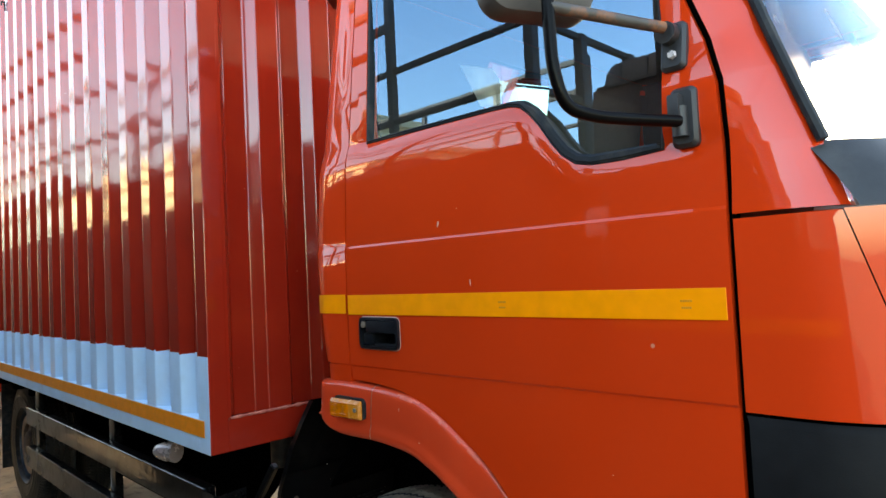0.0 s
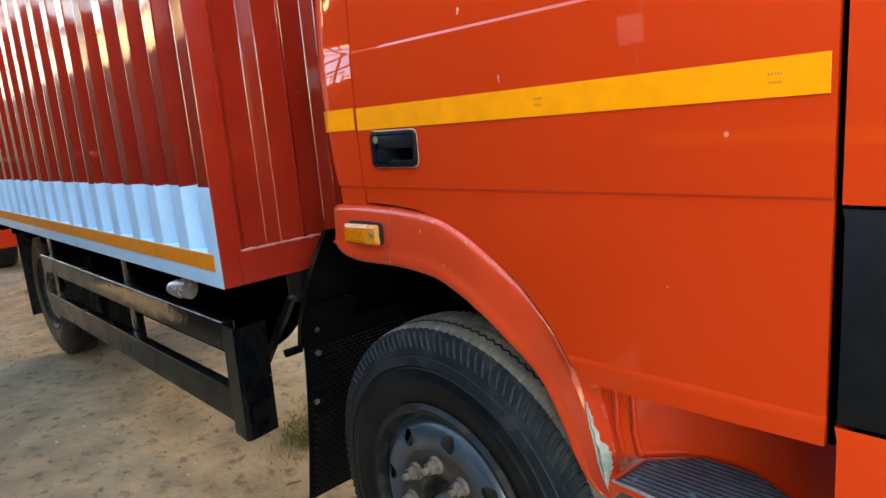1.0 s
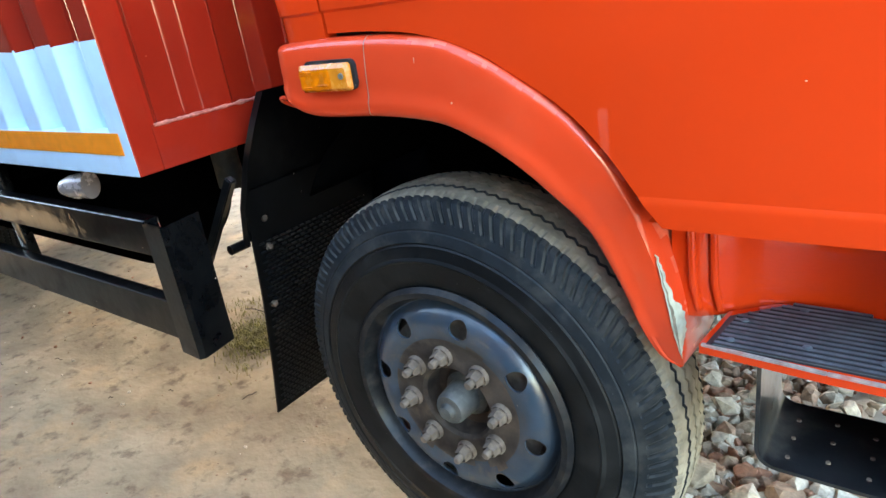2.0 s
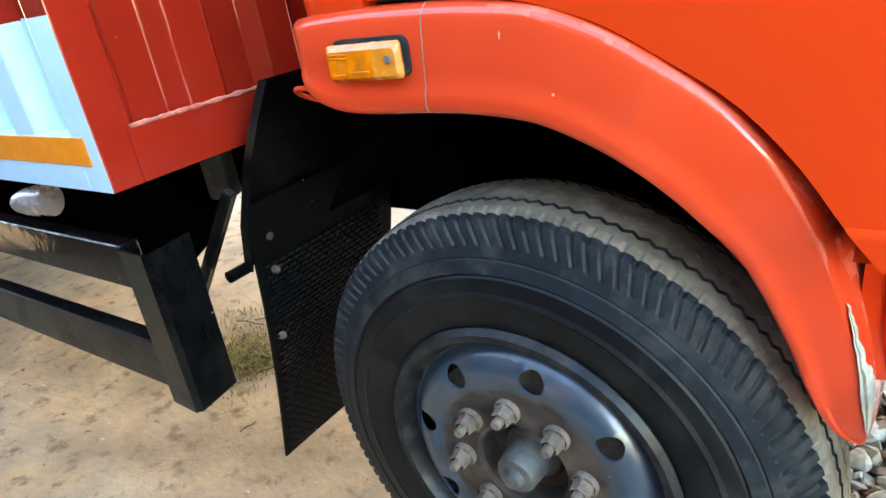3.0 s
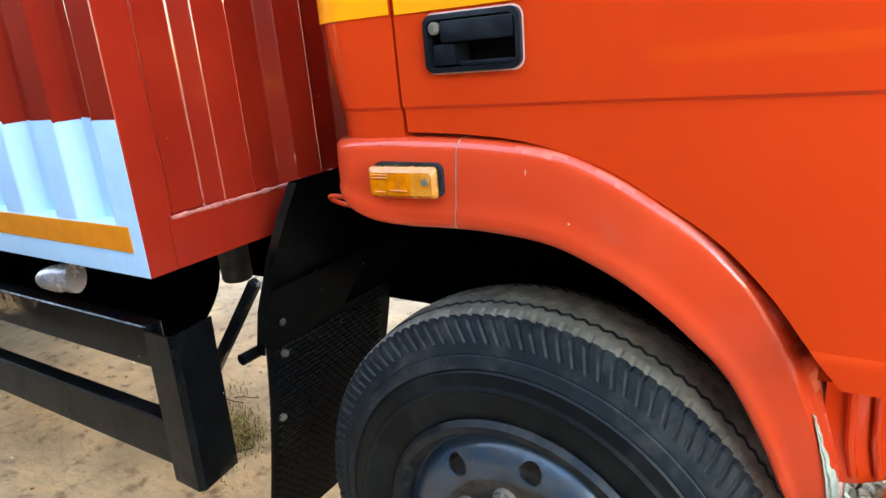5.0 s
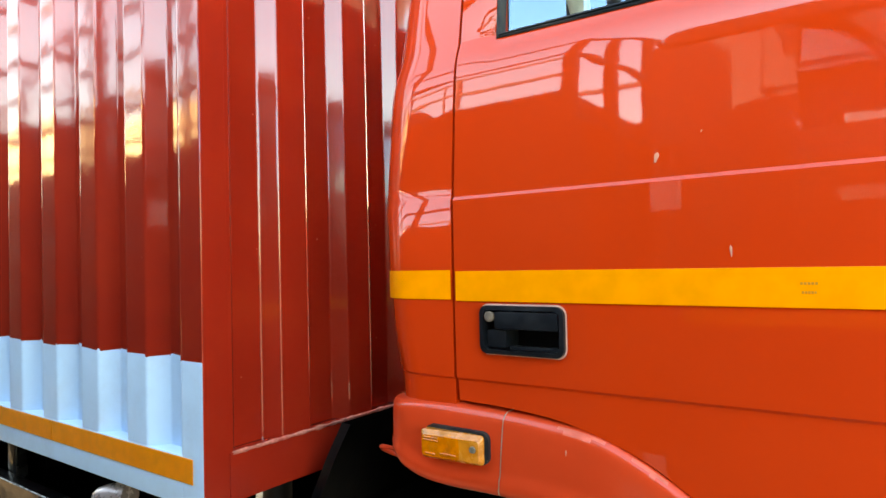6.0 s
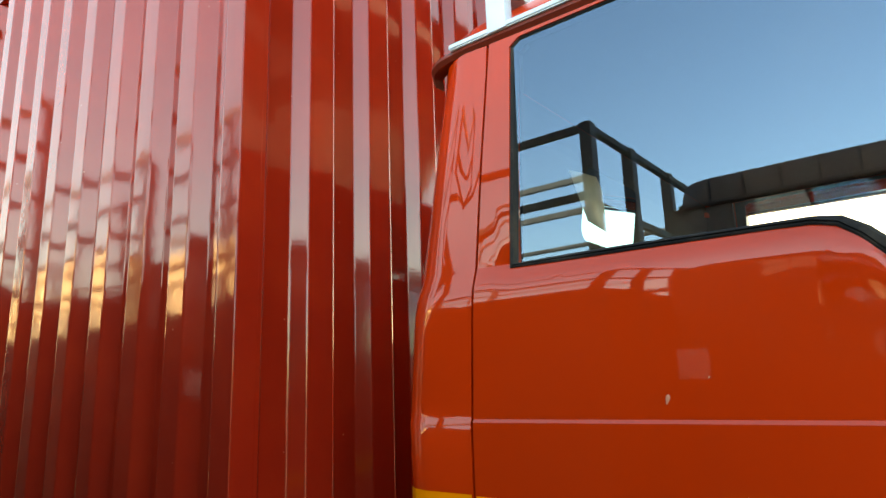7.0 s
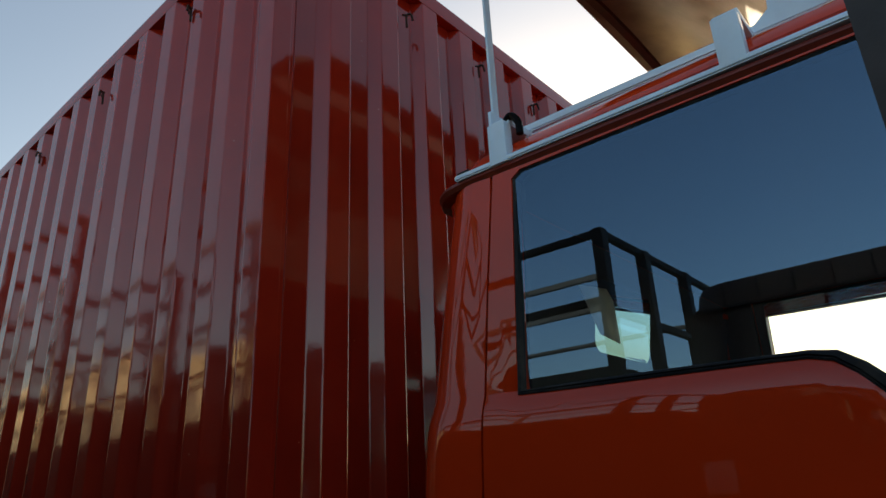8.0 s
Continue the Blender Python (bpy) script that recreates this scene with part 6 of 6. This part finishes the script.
    for x, y in ((1.45, NY - 0.08), (-3.2, NY - 0.08), (1.45, NY - 1.92), (-3.2, NY - 1.92)):
        bm = bmesh.new()
        lathe(bm, [(0.0001, -0.03), (0.25, -0.02), (0.27, 0.0), (0.40, 0.0), (0.47, 0.03), (0.48, 0.1), (0.47, 0.2), (0.0001, 0.22)], 48, (0, 0, 0))
        flip = y > NY - 1
        bmesh.ops.transform(bm, matrix=Matrix.Translation((x, y, 0.48)) @ Matrix.Rotation(math.pi if flip else 0, 4, "Z"), verts=bm.verts[:])
        part("wheel", bm, RUBBER, nb, "black truck wheel")
    bm = bmesh.new()
    box(bm, -4.5, 1.7, NY - 1.45, NY - 0.65, 0.7, 0.995, 0.01)
    part("chassis", bm, BLACK, nb)
    # skirts and tank are added to keep bright ground out of the door's reflection
    for x0, x1 in ((0.45, 0.95), (1.96, 2.18)):
        bm = bmesh.new()
        box(bm, x0, x1, NY - 1.95, NY - 0.03, 0.22, 0.56, 0.03)
        part("skirt", bm, BLACK, nb, "black lower skirt, added to hide lit ground")
    bm = bmesh.new()
    box(bm, -2.4, 0.2, NY - 0.55, NY - 0.05, 0.30, 0.96, 0.08)
    part("fuel_tank", bm, BLACK, nb, "black box, added to hide lit ground")


make_neighbour()


def make_cage_trailer():
    tr = thing("cage_trailer", (-8.0, NY - 1.1, 0.0), "tall rusty brown cage body parked on the yard", "trailer", "cage trailers in a row")
    x0, x1 = -11.0, -4.8
    bm = bmesh.new()
    box(bm, x0, x1, NY - 2.2, NY, 0.95, 2.2, 0.02)
    part("body", bm, BROWN, tr, "dark brown boarded body")
    for y in (NY - 0.03, NY - 2.17):
        for z in (2.6, 3.05, 3.6):
            bm = bmesh.new()
            bar(bm, (x0, y, z), (x1, y, z), 0.05, 0.07)
            part("rail", bm, BROWN, tr)
        for k in range(7):
            x = x0 + 0.05 + (x1 - x0 - 0.1) * k / 6
            bm = bmesh.new()
            box(bm, x - 0.03, x + 0.03, y - 0.03, y + 0.03, 2.2, 3.62, 0.005)
            part("post", bm, BROWN, tr)
    for x in (-9.8, -6.3):
        for y in (NY - 0.25, NY - 1.95):
            bm = bmesh.new()
            tube(bm, [(x, y - 0.12, 0.48), (x, y + 0.12, 0.48)], 0.48, 36)
            part("wheel", bm, RUBBER, tr)
    bm = bmesh.new()
    box(bm, x0, x1, NY - 1.5, NY - 0.7, 0.6, 0.945, 0.01)
    part("chassis", bm, BLACK, tr)

    # two unseen copies, added to block bright reflections in the box side
    for k in (1, 2):
        copy_thing(tr, Matrix.Translation((-8.0 - 6.5 * k, NY - 1.1, 0)))


make_cage_trailer()


# ---- buildings and an added sun-blocking wall ----
def make_building(x0, x1, y0, y1, h, label):
    b = thing("building", ((x0 + x1) / 2, (y0 + y1) / 2, 0.0), label, "building")
    bm = bmesh.new()
    box(bm, x0, x1, y0, y1, -0.1, h, 0.02)
    part("wall", bm, PLASTER, b, "pale yellow plaster walls")
    bm = bmesh.new()
    box(bm, x0 - 0.2, x1 + 0.2, y0 - 0.2, y1 + 0.2, h, h + 0.25, 0.03)
    part("roof", bm, PLASTER, b, "flat roof slab")
    face = y1 if y1 < 0 else y0
    out = 1 if y1 < 0 else -1
    z = 1.0
    while z + 1.4 < h:
        x = x0 + 1.2
        while x + 1.2 < x1:
            bm = bmesh.new()
            box(bm, x, x + 1.1, min(face, face + out * 0.03), max(face, face + out * 0.03), z, z + 1.3, 0.01)
            part("window", bm, PLASTIC, b, "dark window")
            x += 3.0
        z += 3.1


make_building(-44, -26, -20, -11, 7.5, "pale yellow two-storey plastered building across the yard")
make_building(-22, -13, -18, -10.5, 6.2, "pale yellow plastered building beyond the parked trucks")
make_building(-9, 6, -24, -16, 4.0, "low pale yellow plastered building behind the trucks")
# unseen wall, added so low sun does not reach the ground by the truck
bm = bmesh.new()
box(bm, -40, 30, 7.5, 7.75, -0.1, 2.3, 0.01)
tagged(part("sun_block_wall", bm, PLASTER, None), "plain plastered wall, unseen, added to block the low sun", "wall", kind="structure")


# ---- stones, grass and bits on the ground ----
def stone_shapes(n, seed):
    """Angular broken stones: hulls of random points."""
    rnd = random.Random(seed)
    shapes = []
    for _ in range(n):
        bm = bmesh.new()
        flat, wide = rnd.uniform(0.4, 0.8), rnd.uniform(0.6, 1.0)
        for _ in range(rnd.randint(16, 24)):
            v = Vector((rnd.gauss(0, 1), rnd.gauss(0, 1), rnd.gauss(0, 1))).normalized() * rnd.uniform(0.8, 1.05)
            bm.verts.new((v.x, v.y * wide, v.z * flat))
        h = bmesh.ops.convex_hull(bm, input=bm.verts[:])
        loose = [g for g in h["geom_interior"] + h["geom_unused"] if isinstance(g, bmesh.types.BMVert)]
        bmesh.ops.delete(bm, geom=list(set(loose)), context="VERTS")
        bm.verts.index_update()
        shapes.append(([v.co.copy() for v in bm.verts], [[v.index for v in f.verts] for f in bm.faces]))
        bm.free()
    return shapes


STONES = stone_shapes(24, 8)


def stone_pile(spots, rnd):
    """One mesh of stones at (x, y, z, size)."""
    verts, faces = [], []
    for x, y, z, size in spots:
        co, fs = rnd.choice(STONES)
        m = Euler((rnd.gauss(0, 0.5), rnd.gauss(0, 0.5), rnd.uniform(0, 6.28))).to_matrix()
        n = len(verts)
        verts += [m @ c * size + Vector((x, y, z)) for c in co]
        faces += [[n + i for i in f] for f in fs]
    me = bpy.data.meshes.new("stones")
    me.from_pydata(verts, [], faces)
    bm = bmesh.new()
    bm.from_mesh(me)
    bpy.data.meshes.remove(me)
    return bm


def make_stones():
    rnd = random.Random(11)
    stone = bpy.data.materials.new("rubble")
    stone.use_nodes = True
    nt = stone.node_tree
    geo = nt.nodes.new("ShaderNodeNewGeometry")
    ramp = nt.nodes.new("ShaderNodeValToRGB")
    ramp.color_ramp.elements[0].color = (0.23, 0.095, 0.05, 1)
    ramp.color_ramp.elements[1].color = (0.44, 0.38, 0.30, 1)
    e = ramp.color_ramp.elements.new(0.5)
    e.color = (0.25, 0.185, 0.12, 1)
    n = nt.nodes.new("ShaderNodeTexNoise")
    n.inputs["Scale"].default_value = 70
    n.inputs["Detail"].default_value = 6
    mx = nt.nodes.new("ShaderNodeMix")
    mx.data_type, mx.blend_type = "RGBA", "OVERLAY"
    mx.inputs["Factor"].default_value = 0.7
    bp = nt.nodes.new("ShaderNodeBump")
    bp.inputs["Distance"].default_value = 0.004
    pb = nt.nodes["Principled BSDF"]
    pb.inputs["Roughness"].default_value = 0.9
    nt.links.new(geo.outputs["Position"], n.inputs["Vector"])
    info = nt.nodes.new("ShaderNodeObjectInfo")
    total, wrapped = nt.nodes.new("ShaderNodeMath"), nt.nodes.new("ShaderNodeMath")
    wrapped.operation = "FRACT"
    nt.links.new(geo.outputs["Random Per Island"], total.inputs[0])
    nt.links.new(info.outputs["Random"], total.inputs[1])
    nt.links.new(total.outputs["Value"], wrapped.inputs[0])
    nt.links.new(wrapped.outputs["Value"], ramp.inputs["Fac"])
    nt.links.new(ramp.outputs["Color"], mx.inputs["A"])
    nt.links.new(n.outputs["Fac"], mx.inputs["B"])
    nt.links.new(mx.outputs["Result"], pb.inputs["Base Color"])
    nt.links.new(n.outputs["Fac"], bp.inputs["Height"])
    nt.links.new(bp.outputs["Normal"], pb.inputs["Normal"])
    hill = lambda x: 0.07 * math.exp(-((x - 1.75) / 0.55) ** 2)
    spots = []
    for _ in range(11000):
        x, y = rnd.uniform(0.75, 2.4), rnd.uniform(0.20, 1.9)
        if (x < 1.13 and y < 0.50) or (x > 1.20 + 0.35 * (1.34 - y) and rnd.random() < 0.93):
            continue
        size = rnd.choice((0.006, 0.008, 0.010, 0.012, 0.016, 0.022, 0.030, 0.038))
        spots.append((x, y, hill(x) * rnd.uniform(0.2, 1.0) + size * 0.25, size))
    tagged(part("rubble", stone_pile(spots, rnd), stone, None, smooth=False), "loose heap of broken brown and grey stones", "stones", kind="stuff")
    large = [(1.06, 1.16, 0.080), (0.965, 0.74, 0.070), (0.93, 0.83, 0.055), (1.10, 0.70, 0.060), (1.20, 0.78, 0.050), (1.25, 1.05, 0.040)]
    for _ in range(100):
        large.append((rnd.uniform(0.85, 1.35), rnd.uniform(0.50, 1.4), 0.026 + 0.030 * rnd.random() ** 1.6))
    for x, y, size in large:
        bm = stone_pile([(x, y, size * 0.35 + hill(x) * 0.9, size)], rnd)
        tagged(part("stone", bm, stone, None, smooth=False), "broken brown-grey stone on the sand", "stone", group="stones by the step")
    # added mound; its pale colour stands in for brightly lit sand
    bm = bmesh.new()
    rows = []
    for j in range(15):
        f = 1 - j / 14
        row = []
        for i in range(64):
            a = 2 * math.pi * i / 64
            r = f * (0.62 + 0.16 * noise.noise(Vector((math.cos(a) * 1.3, math.sin(a) * 1.3, 4))) + 0.08 * noise.noise(Vector((math.cos(a) * 5, math.sin(a) * 5, 9))))
            x, y = 1.72 + r * math.cos(a), 1.50 + 1.1 * r * math.sin(a)
            row.append((x, y, -0.03 + 0.085 * math.sin(min(1.0, 1.25 * (1 - f)) * math.pi / 2) + 0.02 * (1 - f) * noise.noise(Vector((x * 7, y * 7, 2)))))
        rows.append(row)
    grid(bm, rows, closed=True)
    pale = material("pale_sand", (0.46, 0.375, 0.285), 0.95, vary=0.25, grain=9, bump=0.004, bump_scale=60, stain=(0.30, 0.235, 0.17), stain_amount=0.7, stain_scale=7)
    tagged(part("bright_sand_mound", bm, pale, None), "low mound of sand beside the rubble, brightness put into its colour", "sand", kind="stuff")
    spots = [(rnd.uniform(-4.5, 1.0), rnd.uniform(-1.0, 2.2), 0.001, rnd.choice((0.002, 0.003, 0.004, 0.006, 0.010))) for _ in range(900)]
    tagged(part("grit", stone_pile(spots, rnd), stone, None, smooth=False), "small pebbles and grit on sand", "pebbles", kind="stuff")


make_stones()


def make_grass():
    rnd = random.Random(5)
    green = material("dry_grass", (0.15, 0.125, 0.030), 0.8, vary=0.5, grain=30)
    bm = bmesh.new()
    for cx, cy, n in ((-0.95, 0.74, 1300), (-1.03, 0.80, 700), (-0.86, 0.60, 120), (-1.25, 0.95, 120), (-6.5, 0.6, 120), (-6.0, -0.1, 90), (-7.0, 1.2, 120)):
        for _ in range(n):
            x, y = rnd.gauss(cx, 0.075), rnd.gauss(cy, 0.06)
            a, ln = rnd.uniform(0, 6.28), rnd.uniform(0.014, 0.030)
            d = Vector((math.cos(a), math.sin(a), 0))
            side = Vector((-d.y, d.x, 0)) * 0.0019
            p0 = Vector((x, y, -0.01))
            p1 = p0 + d * ln * 0.3 + Vector((0, 0, ln * 0.7))
            p2 = p0 + d * ln * 0.8 + Vector((0, 0, ln * 0.9))
            vs = [bm.verts.new(p) for p in (p0 - side, p0 + side, p1 + side * 0.8, p1 - side * 0.8)]
            bm.faces.new(vs)
            t = bm.verts.new(p2)
            bm.faces.new((vs[3], vs[2], t))
    tagged(part("grass", bm, green, None, smooth=False), "sparse dry grass tufts on the sand", "grass", kind="stuff")


make_grass()


def make_rear_flap():
    bm = bmesh.new()
    box(bm, -4.16, -4.15, 0.22, 0.80, 0.22, 1.0, 0.003)
    part("mud_flap", bm, RUBBER, truck, "black rubber rear mud flap")


make_rear_flap()


# ---- bits by the flap and a truck farther back ----
def make_twigs():
    rnd = random.Random(21)
    bark = material("twig_bark", (0.06, 0.042, 0.028), 0.9, vary=0.3, grain=60)
    for x, y, a, ln in ((-1.25, 0.91, 10, 0.16), (-1.17, 0.95, 25, 0.12), (-0.82, 0.66, 60, 0.07), (-1.0, 0.55, -30, 0.06), (-1.75, 0.20, 15, 0.05), (-0.60, 0.40, 80, 0.06), (-2.3, -0.1, 40, 0.05), (-2.0, 0.05, 5, 0.04),
                        (-0.95, 0.30, 20, 0.022), (-0.72, 0.52, -15, 0.028), (-1.5, 0.62, 35, 0.025), (-1.15, 0.15, 50, 0.02), (-1.9, 0.45, 80, 0.025)):
        bm = bmesh.new()
        d = Vector((math.cos(radians(a)), math.sin(radians(a)), 0)) * ln
        p = Vector((x, y, 0.006))
        tube(bm, [p, p + d * 0.35 + Vector((0, 0.004, 0.004)), p + d * 0.7 + Vector((0.004, -0.003, 0.002)), p + d], 0.0022 if ln > 0.05 else rnd.uniform(0.0010, 0.0018), 6)
        tagged(part("twig", bm, bark, None), "short dry brown twig on the sand", "twig", group="twigs on the sand")


make_twigs()


def make_far_truck():
    t = thing("truck", (-10.4, 1.6, 0.0), "orange-red truck parked farther back in the yard", "truck")
    # unseen upper body is made tall to cast shade on the cage trailers
    bm = bmesh.new()
    box(bm, -12.9, -8.1, 0.55, 2.65, 0.72, 3.0, 0.03)
    part("body", bm, CAB, t, "orange-red body")
    bm = bmesh.new()
    box(bm, -8.09, -7.96, 0.58, 2.62, 0.34, 0.70, 0.03, seg=3)
    part("bumper", bm, CAB, t, "orange-red bumper")
    bm = bmesh.new()
    box(bm, -12.8, -8.12, 1.15, 2.05, 0.5, 0.715, 0.01)
    part("chassis", bm, UNDER, t)
    for x in (-8.75, -11.9):
        for y in (0.78, 2.42):
            bm = bmesh.new()
            lathe(bm, [(0.0001, -0.13), (0.26, -0.13), (0.28, -0.11), (0.44, -0.12), (0.47, -0.08), (0.47, 0.08), (0.44, 0.12), (0.0001, 0.13)], 36, (x, y, 0.47))
            part("wheel", bm, RUBBER, t, "black truck wheel")


make_far_truck()
